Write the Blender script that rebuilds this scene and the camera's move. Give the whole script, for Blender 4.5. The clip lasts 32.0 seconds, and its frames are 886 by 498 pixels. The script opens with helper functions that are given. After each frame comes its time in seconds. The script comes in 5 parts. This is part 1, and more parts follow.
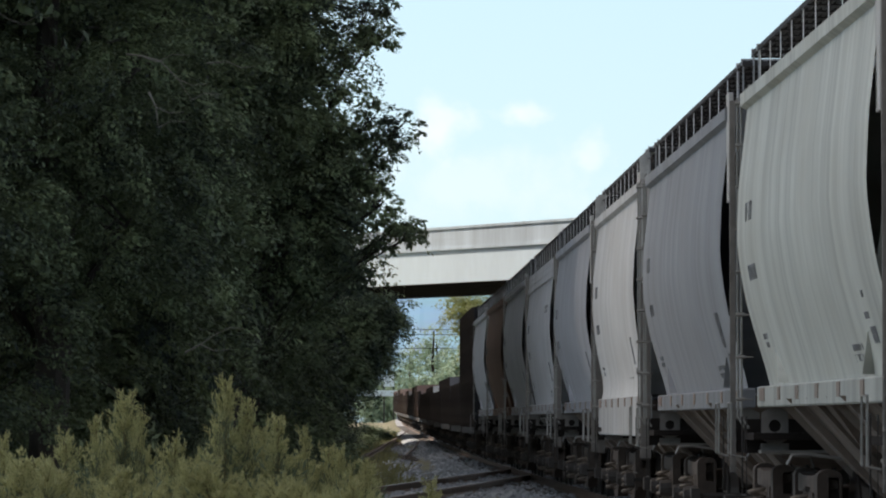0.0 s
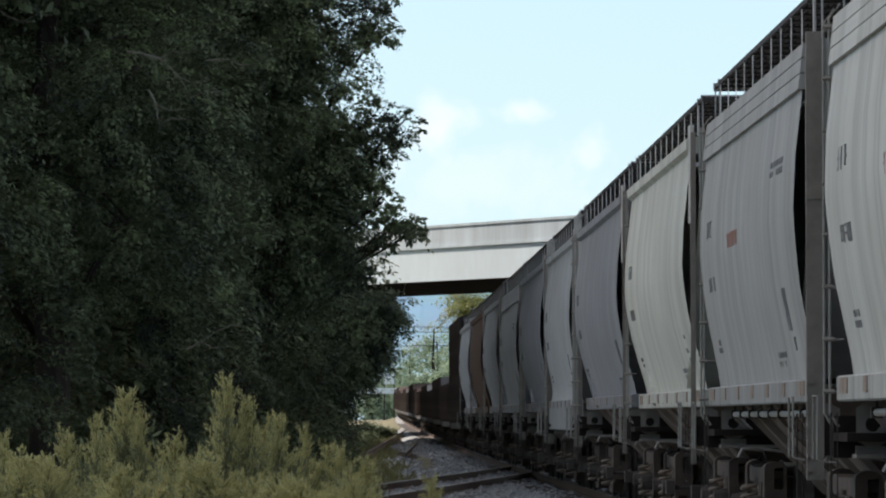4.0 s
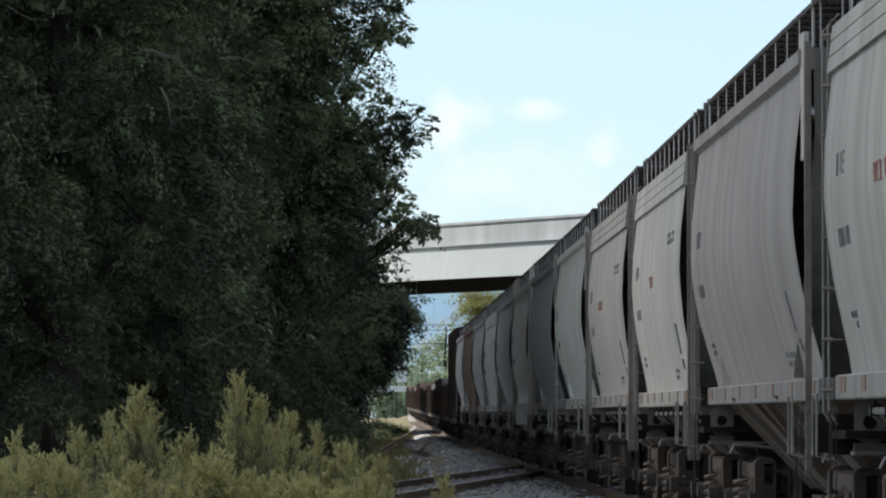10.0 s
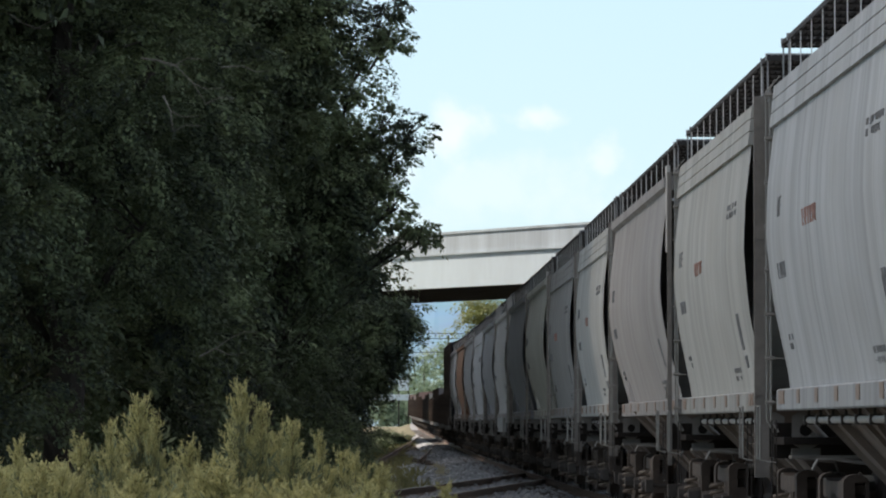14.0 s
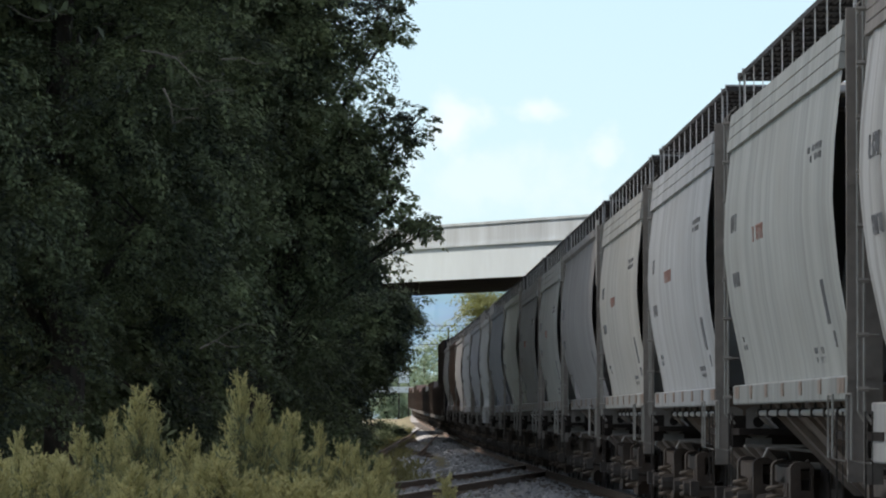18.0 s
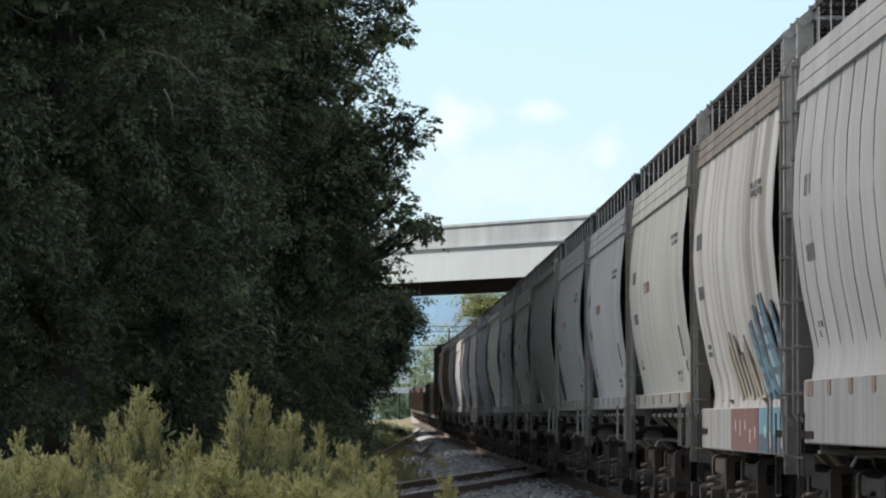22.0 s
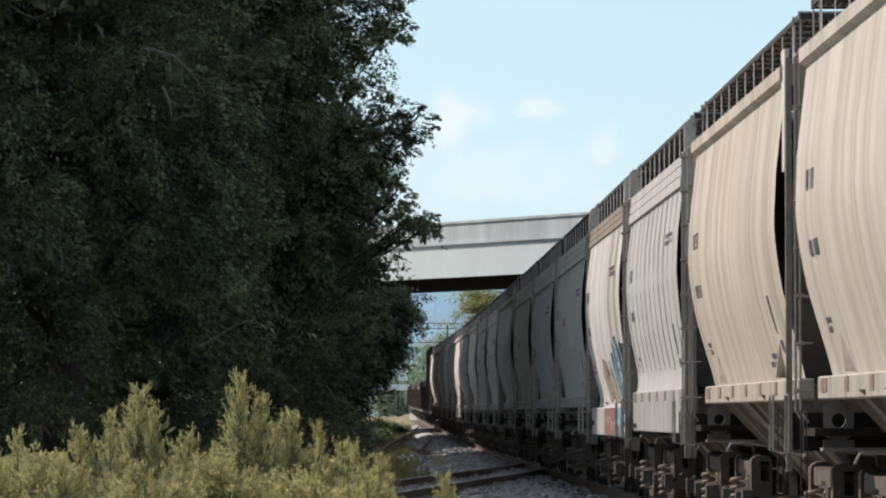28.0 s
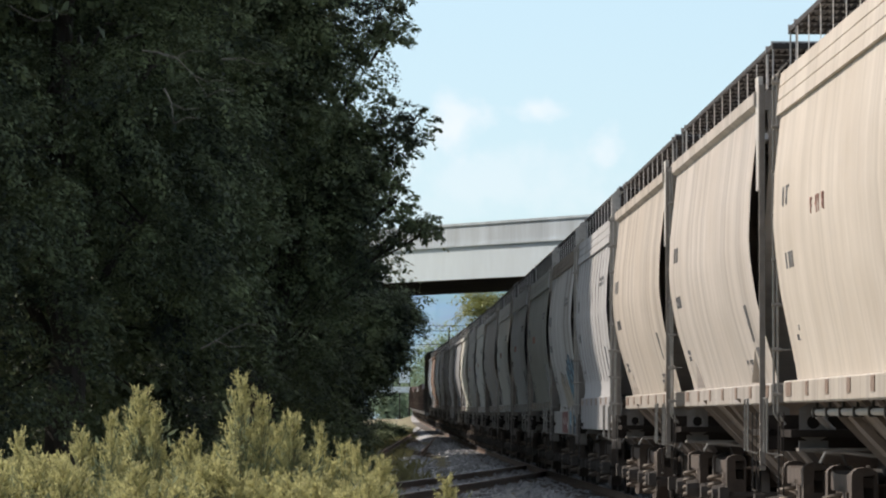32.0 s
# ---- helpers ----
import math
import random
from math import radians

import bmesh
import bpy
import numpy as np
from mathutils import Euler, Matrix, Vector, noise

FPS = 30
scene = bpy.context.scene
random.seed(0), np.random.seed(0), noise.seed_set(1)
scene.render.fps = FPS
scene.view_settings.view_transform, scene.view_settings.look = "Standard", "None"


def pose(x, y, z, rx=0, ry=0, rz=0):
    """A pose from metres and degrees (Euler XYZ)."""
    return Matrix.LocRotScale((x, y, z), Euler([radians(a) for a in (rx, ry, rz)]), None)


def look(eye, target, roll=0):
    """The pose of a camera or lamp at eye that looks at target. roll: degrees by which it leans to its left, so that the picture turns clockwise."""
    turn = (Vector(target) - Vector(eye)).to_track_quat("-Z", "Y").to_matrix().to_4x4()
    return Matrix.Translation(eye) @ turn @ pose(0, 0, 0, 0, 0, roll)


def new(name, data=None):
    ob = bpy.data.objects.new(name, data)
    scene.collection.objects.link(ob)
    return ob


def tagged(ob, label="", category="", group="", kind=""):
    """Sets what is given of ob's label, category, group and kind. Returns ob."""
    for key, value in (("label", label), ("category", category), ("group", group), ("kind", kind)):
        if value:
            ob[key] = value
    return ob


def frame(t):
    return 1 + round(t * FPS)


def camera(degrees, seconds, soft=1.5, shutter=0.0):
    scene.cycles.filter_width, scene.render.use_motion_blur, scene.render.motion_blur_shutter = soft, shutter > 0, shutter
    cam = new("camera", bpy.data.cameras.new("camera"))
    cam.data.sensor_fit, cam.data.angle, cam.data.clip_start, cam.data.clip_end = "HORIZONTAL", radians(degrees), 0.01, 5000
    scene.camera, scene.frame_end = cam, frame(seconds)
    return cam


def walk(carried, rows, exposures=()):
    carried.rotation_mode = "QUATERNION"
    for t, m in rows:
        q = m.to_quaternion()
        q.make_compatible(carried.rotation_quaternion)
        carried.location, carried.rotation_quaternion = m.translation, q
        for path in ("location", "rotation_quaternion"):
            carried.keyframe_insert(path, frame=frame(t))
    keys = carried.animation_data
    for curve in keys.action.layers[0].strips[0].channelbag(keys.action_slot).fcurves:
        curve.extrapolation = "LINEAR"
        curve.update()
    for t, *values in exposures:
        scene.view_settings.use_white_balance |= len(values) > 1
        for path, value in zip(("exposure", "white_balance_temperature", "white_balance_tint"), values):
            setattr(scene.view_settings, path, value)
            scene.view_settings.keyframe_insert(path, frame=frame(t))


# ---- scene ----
# The track runs along +Y; rail tops are at z = 0 and the camera stands at x = 0, y = 0.
EYE = Vector((0.0, 0.0, 1.25))
FOCAL = 8100.0          # lens in units of a picture 1568 wide
TRACK_X = 4.83          # centre of the train's track beside the camera
SUN_TO = Vector((-0.68, 0.57, 0.72)).normalized()


def aim(dx, dy):
    """Camera pose turned by small amounts across and up."""
    yaw = math.degrees(math.atan((784 - 675 - dx) / FOCAL))
    tilt = math.degrees(math.atan((737 + dy - 441) / FOCAL))
    return pose(EYE.x, EYE.y, EYE.z, 90 + tilt, 0, -yaw)


# ---- camera ----
cam = camera(2 * math.degrees(math.atan(784 / FOCAL)), 32.0, soft=2.1)
SWAY = [(0.0, -26, 10.7), (1.0, -26, 12.2), (2.0, -26, 11.2), (3.0, -26, 12.0), (3.5, -26, 8), (5.5, -22.9, 4.6),
        (6.0, -22.5, 3.1), (7.0, -15.6, 3.0), (8.0, -12.2, 0), (9.0, -7.8, 1.3), (10.0, -4.0, 2.8), (11.0, -1.8, 8.8),
        (12.0, -0.2, 12.0), (13.0, -2.0, 16.4), (14.0, 0, 17.8), (14.5, 0, 18.0), (16.5, 0, 6.6), (17.0, 0.2, 7.0),
        (18.0, 0.3, 4.2), (19.0, 0, -1.2), (20.0, -0.4, 0), (21.0, 0, 1.7), (22.0, 1.4, 5.4), (23.0, -0.4, 4.6),
        (24.0, -0.3, 7.4), (24.5, 1.0, 8.6), (25.0, 0.5, 6.0), (25.5, 2.6, 3.2), (27.5, 0, 2.6), (28.0, -1.4, 0.2),
        (28.5, -4.0, 0), (29.0, -3.2, 0.1), (30.0, -0.2, -0.8), (31.0, 1.4, 0), (32.0, 1.6, 4.2)]
walk(cam, [(t, aim(dx, dy)) for t, dx, dy in SWAY],
     [(0, 0.6), (22, 0.6), (25, 0.55), (28, 0.48), (32, 0.48)])

# ---- world and sun ----
world = bpy.data.worlds.new("world")
scene.world = world
world.use_nodes = True
wn, wl = world.node_tree.nodes, world.node_tree.links
sky = wn.new("ShaderNodeTexSky")
sky.sky_type, sky.sun_disc = "NISHITA", False
sky.sun_elevation = math.asin(SUN_TO.z)
sky.sun_rotation = math.atan2(SUN_TO.x, SUN_TO.y)
sky.air_density, sky.dust_density, sky.ozone_density = 1.0, 0.3, 2.5
wn["Background"].inputs["Strength"].default_value = 0.10
where = wn.new("ShaderNodeTexCoord")
fluff = wn.new("ShaderNodeTexNoise")
fluff.inputs["Scale"].default_value, fluff.inputs["Detail"].default_value = 150.0, 4
wl.new(where.outputs["Generated"], fluff.inputs["Vector"])
tint = wn.new("ShaderNodeMix")
tint.data_type, tint.blend_type = "RGBA", "MULTIPLY"
tint.inputs["Factor"].default_value = 1.0
tint.inputs["B"].default_value = (0.90, 0.98, 1.05, 1)
wl.new(sky.outputs["Color"], tint.inputs["A"])
# even summer haze low over the horizon
split = wn.new("ShaderNodeSeparateXYZ")
wl.new(where.outputs["Generated"], split.inputs[0])
haze = wn.new("ShaderNodeMapRange")
haze.interpolation_type = "SMOOTHSTEP"
haze.inputs["From Min"].default_value, haze.inputs["From Max"].default_value, haze.inputs["To Max"].default_value = 0.35, 0.06, 0.7
wl.new(split.outputs["Z"], haze.inputs["Value"])
veil = wn.new("ShaderNodeMix")
veil.data_type = "RGBA"
veil.inputs["B"].default_value = (4.6, 5.9, 6.7, 1)
wl.new(haze.outputs[0], veil.inputs["Factor"])
wl.new(tint.outputs["Result"], veil.inputs["A"])
above = veil.outputs["Result"]
# small white clouds low over the overpass: direction, half-sizes across and up, strength
for cx, cz, sx, sz, amount in ((0.0165, 0.0648, 0.0080, 0.0072, 0.55), (0.0335, 0.0676, 0.0060, 0.0030, 0.5), (0.0490, 0.0590, 0.0035, 0.0055, 0.3),
                               (0.0250, 0.0520, 0.0350, 0.0100, 0.25)):
    off = wn.new("ShaderNodeVectorMath")
    off.operation = "SUBTRACT"
    off.inputs[1].default_value = (cx, 1.0, cz)
    wl.new(where.outputs["Generated"], off.inputs[0])
    wide = wn.new("ShaderNodeVectorMath")
    wide.operation = "MULTIPLY"
    wide.inputs[1].default_value = (1 / sx, 0, 1 / sz)
    wl.new(off.outputs[0], wide.inputs[0])
    far = wn.new("ShaderNodeVectorMath")
    far.operation = "LENGTH"
    wl.new(wide.outputs[0], far.inputs[0])
    rough = wn.new("ShaderNodeMath")
    rough.operation = "MULTIPLY_ADD"
    rough.inputs[1].default_value = 2.2
    wl.new(fluff.outputs["Fac"], rough.inputs[0])
    wl.new(far.outputs["Value"], rough.inputs[2])
    soft = wn.new("ShaderNodeMapRange")
    soft.interpolation_type = "SMOOTHSTEP"
    soft.inputs["From Min"].default_value, soft.inputs["From Max"].default_value = 2.3, 1.1
    soft.inputs["To Max"].default_value = amount
    wl.new(rough.outputs[0], soft.inputs["Value"])
    mix = wn.new("ShaderNodeMix")
    mix.data_type = "RGBA"
    mix.inputs["B"].default_value = (7.5, 7.4, 7.6, 1)
    wl.new(soft.outputs[0], mix.inputs["Factor"])
    wl.new(above, mix.inputs["A"])
    above = mix.outputs["Result"]
# broken white cloud higher up, out of view
high = wn.new("ShaderNodeMapRange")
high.interpolation_type = "SMOOTHSTEP"
high.inputs["From Min"].default_value, high.inputs["From Max"].default_value, high.inputs["To Max"].default_value = 0.12, 0.5, 0.7
wl.new(split.outputs["Z"], high.inputs["Value"])
cover = wn.new("ShaderNodeMix")
cover.data_type = "RGBA"
cover.inputs["B"].default_value = (5.6, 5.35, 5.1, 1)
wl.new(high.outputs[0], cover.inputs["Factor"])
wl.new(above, cover.inputs["A"])
wl.new(cover.outputs["Result"], wn["Background"].inputs["Color"])
sun = new("sun", bpy.data.lights.new("sun", "SUN"))
sun.data.energy, sun.data.angle, sun.data.color = 4.5, radians(0.6), (1.0, 0.875, 0.76)
sun.matrix_world = look(SUN_TO * 50, (0, 0, 0))


# ---- materials ----
def mat(name, color, rough=0.7, metal=0.0, spread=0.25, size=3.0, bump=0.0, stretch=(1, 1, 1), dark=None, island=0.0,
        object_random=0.0, spec=0.5, translucent=0.0, contrast=0.0):
    """Painted or natural surface: two scales of noise over a base colour, with relief."""
    m = bpy.data.materials.new(name)
    m.use_nodes = True
    n, l = m.node_tree.nodes, m.node_tree.links
    b = n["Principled BSDF"]
    b.inputs["Roughness"].default_value, b.inputs["Metallic"].default_value = rough, metal
    b.inputs["Specular IOR Level"].default_value = spec
    co = n.new("ShaderNodeTexCoord")
    mp = n.new("ShaderNodeMapping")
    mp.inputs["Scale"].default_value = stretch
    l.new(co.outputs["Object"], mp.inputs["Vector"])
    big, fine = n.new("ShaderNodeTexNoise"), n.new("ShaderNodeTexNoise")
    big.inputs["Scale"].default_value, fine.inputs["Scale"].default_value = size, size * 9
    big.inputs["Detail"].default_value, fine.inputs["Detail"].default_value = 5, 4
    for x in (big, fine):
        l.new(mp.outputs[0], x.inputs["Vector"])
    add = n.new("ShaderNodeMath")
    add.operation = "MULTIPLY_ADD"
    add.inputs[1].default_value = 0.4
    l.new(fine.outputs["Fac"], add.inputs[0])
    l.new(big.outputs["Fac"], add.inputs[2])
    last = add.outputs[0]
    for amount, kind in ((island, "island"), (object_random, "object")):
        if amount:
            src = n.new("ShaderNodeNewGeometry" if kind == "island" else "ShaderNodeObjectInfo")
            more = n.new("ShaderNodeMath")
            more.operation = "MULTIPLY_ADD"
            more.inputs[1].default_value = amount
            l.new(src.outputs["Random Per Island" if kind == "island" else "Random"], more.inputs[0])
            l.new(last, more.inputs[2])
            last = more.outputs[0]
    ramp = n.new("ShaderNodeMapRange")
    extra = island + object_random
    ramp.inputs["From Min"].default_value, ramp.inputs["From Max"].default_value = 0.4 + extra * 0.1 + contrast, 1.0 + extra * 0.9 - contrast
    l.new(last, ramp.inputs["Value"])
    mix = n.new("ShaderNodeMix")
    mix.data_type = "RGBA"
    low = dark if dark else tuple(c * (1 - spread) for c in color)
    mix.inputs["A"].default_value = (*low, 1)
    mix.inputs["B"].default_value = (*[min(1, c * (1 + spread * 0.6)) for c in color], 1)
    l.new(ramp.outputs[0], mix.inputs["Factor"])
    l.new(mix.outputs["Result"], b.inputs["Base Color"])
    if bump:
        bp = n.new("ShaderNodeBump")
        bp.inputs["Strength"].default_value, bp.inputs["Distance"].default_value = 0.6, bump
        l.new(add.outputs[0], bp.inputs["Height"])
        l.new(bp.outputs[0], b.inputs["Normal"])
    if translucent:
        tr = n.new("ShaderNodeBsdfTranslucent")
        l.new(mix.outputs["Result"], tr.inputs["Color"])
        ms = n.new("ShaderNodeMixShader")
        ms.inputs[0].default_value = translucent
        l.new(b.outputs[0], ms.inputs[1])
        l.new(tr.outputs[0], ms.inputs[2])
        l.new(ms.outputs[0], n["Material Output"].inputs["Surface"])
    return m


def hopper_paint(name, color, streak, rust=0.1):
    """Weathered car paint: streaks that run down the side, soot and a little rust."""
    m = bpy.data.materials.new(name)
    m.use_nodes = True
    n, l = m.node_tree.nodes, m.node_tree.links
    b = n["Principled BSDF"]
    b.inputs["Roughness"].default_value = 0.62
    b.inputs["Specular IOR Level"].default_value = 0.3
    co = n.new("ShaderNodeTexCoord")
    col = None
    layers = (((0.3, 2.8, 0.05), 1.0, 0.46, 0.60, (color[0] * 0.42, color[1] * 0.385, color[2] * 0.35), streak) if streak > 0.9 else
              ((0.3, 2.6, 0.10), 1.0, 0.45, 0.66, tuple(c * 0.52 for c in color), streak),
              ((0.3, 9.0, 0.22), 1.0, 0.5, 0.72, tuple(c * 0.4 for c in color), streak * 0.8),
              ((0.6, 0.6, 0.9), 1.0, 0.42, 0.75, (color[0] * 0.62, color[1] * 0.58, color[2] * 0.52), 0.5),
              ((2.5, 5.0, 1.2), 1.0, 0.62, 0.72, (0.16, 0.075, 0.035), rust),
              ((9, 14, 9), 1.0, 0.35, 0.7, tuple(c * 0.8 for c in color), 0.3))
    for scale, size, lo, hi, tint, amount in layers:
        mp = n.new("ShaderNodeMapping")
        mp.inputs["Scale"].default_value = scale
        l.new(co.outputs["Object"], mp.inputs["Vector"])
        nz = n.new("ShaderNodeTexNoise")
        nz.inputs["Scale"].default_value, nz.inputs["Detail"].default_value = size, 5
        l.new(mp.outputs[0], nz.inputs["Vector"])
        rg = n.new("ShaderNodeMapRange")
        rg.inputs["From Min"].default_value, rg.inputs["From Max"].default_value = lo, hi
        rg.inputs["To Max"].default_value = amount
        l.new(nz.outputs["Fac"], rg.inputs["Value"])
        mix = n.new("ShaderNodeMix")
        mix.data_type = "RGBA"
        mix.inputs["A"].default_value, mix.inputs["B"].default_value = (*color, 1), (*tint, 1)
        if col:
            l.new(col, mix.inputs["A"])
        l.new(rg.outputs[0], mix.inputs["Factor"])
        col = mix.outputs["Result"]
    l.new(col, b.inputs["Base Color"])
    bp = n.new("ShaderNodeBump")
    bp.inputs["Strength"].default_value, bp.inputs["Distance"].default_value = 0.25, 0.01
    l.new(nz.outputs["Fac"], bp.inputs["Height"])
    l.new(bp.outputs[0], b.inputs["Normal"])
    return m


M_STEEL = mat("grimy_steel", (0.055, 0.047, 0.042), 0.75, 0.2, 0.5, 2.0, 0.004)
M_POST = mat("weathered_post_paint", (0.50, 0.485, 0.46), 0.7, 0.0, 0.4, 2.5, 0.002)
M_ROD = mat("bare_steel_rod", (0.27, 0.255, 0.235), 0.5, 0.3, 0.3, 6.0)
M_RODL = mat("pale_steel_rod", (0.86, 0.85, 0.83), 0.5, 0.0, 0.2, 6.0)
M_GALV = mat("galvanised_grating", (0.34, 0.34, 0.35), 0.5, 0.1, 0.15, 5.0)
M_BROWN = mat("brown_grimy_post", (0.185, 0.167, 0.15), 0.8, 0.0, 0.4, 2.0, 0.002)
M_GRATE = mat("dark_grating", (0.035, 0.031, 0.031), 0.7, 0.3, 0.3, 4.0)
# truck, wheel, spring and hopper browns, darkened further for the shade under the cars
M_TRUCK = mat("rusty_truck_steel", (0.064, 0.047, 0.037), 0.8, 0.1, 0.6, 3.0, 0.006)
M_WHEEL = mat("wheel_steel", (0.024, 0.02, 0.018), 0.95, 0.0, 0.4, 3.0, spec=0.1)
M_TREAD = mat("polished_tread", (0.42, 0.41, 0.40), 0.3, 0.9, 0.15, 3.0)
M_SPRING = mat("spring_steel", (0.15, 0.12, 0.095), 0.8, 0.0, 0.5, 8.0)
M_PIPE = mat("grimy_pipe", (0.36, 0.34, 0.31), 0.5, 0.1, 0.25, 6.0)
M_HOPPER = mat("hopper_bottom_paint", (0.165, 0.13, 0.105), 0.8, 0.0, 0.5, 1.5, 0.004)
M_MARK = mat("reflective_strip", (0.20, 0.135, 0.10), 0.45, 0.0, 0.35, 8.0)
M_LETTER = mat("faded_black_lettering", (0.235, 0.235, 0.24), 0.7, 0.0, 0.5, 9.0)
M_RED = mat("faded_red_lettering", (0.38, 0.22, 0.185), 0.7, 0.0, 0.3, 9.0)
M_RAIL = mat("rail_steel", (0.14, 0.095, 0.07), 0.7, 0.4, 0.3, 4.0)
M_SIDINGTOP = mat("dull_rail_head", (0.24, 0.21, 0.19), 0.5, 0.5, 0.25, 6.0)
M_RAILTOP = mat("worn_rail_head", (0.5, 0.49, 0.48), 0.28, 0.9, 0.15, 6.0)
# ballast with the shade under the train put into its colour
M_SHADED = mat("shaded_ballast", (0.085, 0.075, 0.068), 0.95, 0, 0.6, 9.0, 0.04)
M_TIE = mat("old_timber_tie", (0.085, 0.068, 0.055), 0.9, 0, 0.5, 3.0, 0.01, stretch=(1, 6, 6), object_random=0.4)
M_BALLAST = mat("grey_ballast", (0.40, 0.41, 0.425), 0.95, 0, 0.75, 9.0, 0.05)
M_STONE = mat("ballast_stone", (0.275, 0.285, 0.30), 0.95, 0, 0.35, 8.0, 0.0, island=0.8)
M_GROUND = mat("dry_grass_ground", (0.17, 0.155, 0.085), 0.95, 0, 0.5, 0.6, 0.03)
M_GRASS = mat("trackside_grass", (0.22, 0.21, 0.09), 0.8, 0, 0.4, 2.0, 0, island=0.7, translucent=0.3)
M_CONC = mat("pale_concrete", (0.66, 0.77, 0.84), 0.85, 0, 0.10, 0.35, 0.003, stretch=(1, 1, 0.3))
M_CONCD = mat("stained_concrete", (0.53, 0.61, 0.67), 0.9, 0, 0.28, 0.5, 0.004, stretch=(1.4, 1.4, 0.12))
# near black: the deep shade under the deck is put into this colour
M_GIRDER = mat("shaded_girder", (0.009, 0.0085, 0.010), 1.0, 0, 0.3, 1.0, spec=0.02)
M_BARK = mat("tree_bark", (0.036, 0.031, 0.026), 0.95, 0, 0.5, 3.0, 0.02, stretch=(3, 3, 0.6))
M_DEADWOOD = mat("bare_grey_branch", (0.20, 0.19, 0.17), 0.9, 0, 0.3, 4.0)
# the dark noise tone paints shaded depth between leaf clumps
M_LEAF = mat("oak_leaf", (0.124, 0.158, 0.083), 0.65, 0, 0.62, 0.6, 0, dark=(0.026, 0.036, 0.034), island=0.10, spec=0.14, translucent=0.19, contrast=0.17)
# aerial haze is mixed into this leaf colour for the far trees
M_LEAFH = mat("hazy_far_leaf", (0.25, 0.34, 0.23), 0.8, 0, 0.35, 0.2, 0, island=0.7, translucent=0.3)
M_LEAFY = mat("yellowing_leaf", (0.225, 0.25, 0.085), 0.65, 0, 0.4, 0.3, 0, island=0.9, translucent=0.35)
M_WEED = mat("goldenrod_leaf", (0.148, 0.18, 0.112), 0.7, 0, 0.35, 2.0, 0, island=0.9, translucent=0.55)
M_PLUME = mat("goldenrod_plume", (0.405, 0.402, 0.195), 0.8, 0, 0.35, 2.5, 0, island=0.5, translucent=0.55)
M_STEM = mat("weed_stem", (0.17, 0.15, 0.07), 0.8, 0, 0.3, 5.0)


# ---- mesh tools ----
def box(bm, x0, x1, y0, y1, z0, z1):
    vs = [bm.verts.new(p) for p in ((x0, y0, z0), (x1, y0, z0), (x1, y1, z0), (x0, y1, z0),
                                    (x0, y0, z1), (x1, y0, z1), (x1, y1, z1), (x0, y1, z1))]
    for q in ((0, 3, 2, 1), (4, 5, 6, 7), (0, 1, 5, 4), (1, 2, 6, 5), (2, 3, 7, 6), (3, 0, 4, 7)):
        bm.faces.new([vs[i] for i in q])
    return vs


def tube(bm, pts, radii, sides=6, closed=True):
    """A tapered tube through points."""
    pts = [Vector(p) for p in pts]
    if not isinstance(radii, (list, tuple)):
        radii = [radii] * len(pts)
    rings = []
    for i, p in enumerate(pts):
        d = (pts[min(i + 1, len(pts) - 1)] - pts[max(i - 1, 0)]).normalized()
        a = d.orthogonal().normalized()
        if abs(d.z) < 0.9:
            a = d.cross(Vector((0, 0, 1))).normalized()
        b = d.cross(a)
        rings.append([bm.verts.new(p + (a * math.cos(2 * math.pi * k / sides) + b * math.sin(2 * math.pi * k / sides)) * radii[i])
                      for k in range(sides)])
    for r0, r1 in zip(rings, rings[1:]):
        for k in range(sides):
            bm.faces.new((r0[k], r0[(k + 1) % sides], r1[(k + 1) % sides], r1[k]))
    if closed:
        bm.faces.new(rings[0][::-1])
        bm.faces.new(rings[-1])
    return rings


def extrude_y(bm, profile, y0, y1):
    """A closed outline in x and z, drawn out along y."""
    a = [bm.verts.new((x, y0, z)) for x, z in profile]
    b = [bm.verts.new((x, y1, z)) for x, z in profile]
    k = len(profile)
    for i in range(k):
        bm.faces.new((a[i], a[(i + 1) % k], b[(i + 1) % k], b[i]))
    bm.faces.new(a[::-1])
    bm.faces.new(b)


def finish(bm, name, material, smooth=False, bevel=0.0):
    if bevel:
        bmesh.ops.bevel(bm, geom=bm.edges[:], offset=bevel, segments=1, affect="EDGES", clamp_overlap=True)
    bmesh.ops.recalc_face_normals(bm, faces=bm.faces)
    me = bpy.data.meshes.new(name)
    bm.to_mesh(me)
    bm.free()
    me.materials.append(material)
    if smooth:
        me.polygons.foreach_set("use_smooth", [True] * len(me.polygons))
        me.set_sharp_from_angle(angle=radians(40))
    return me


def put(name, me, parent=None, m=None, label=""):
    ob = new(name, me)
    if parent:
        ob.parent = parent
    if m is not None:
        ob.matrix_basis = m
    if label:
        ob["label"] = label
    return ob


def part(name, bm, material, parent, label="", smooth=False, bevel=0.0):
    return put(name, finish(bm, name, material, smooth, bevel), parent, None, label)


def thing(name, m, label, category, group="", kind=""):
    ob = new(name)
    ob.matrix_basis = m
    return tagged(ob, label, category, group, kind)


def soup(name, verts, faces, material):
    me = bpy.data.meshes.new(name)
    me.from_pydata(verts, [], faces)
    me.materials.append(material)
    return me


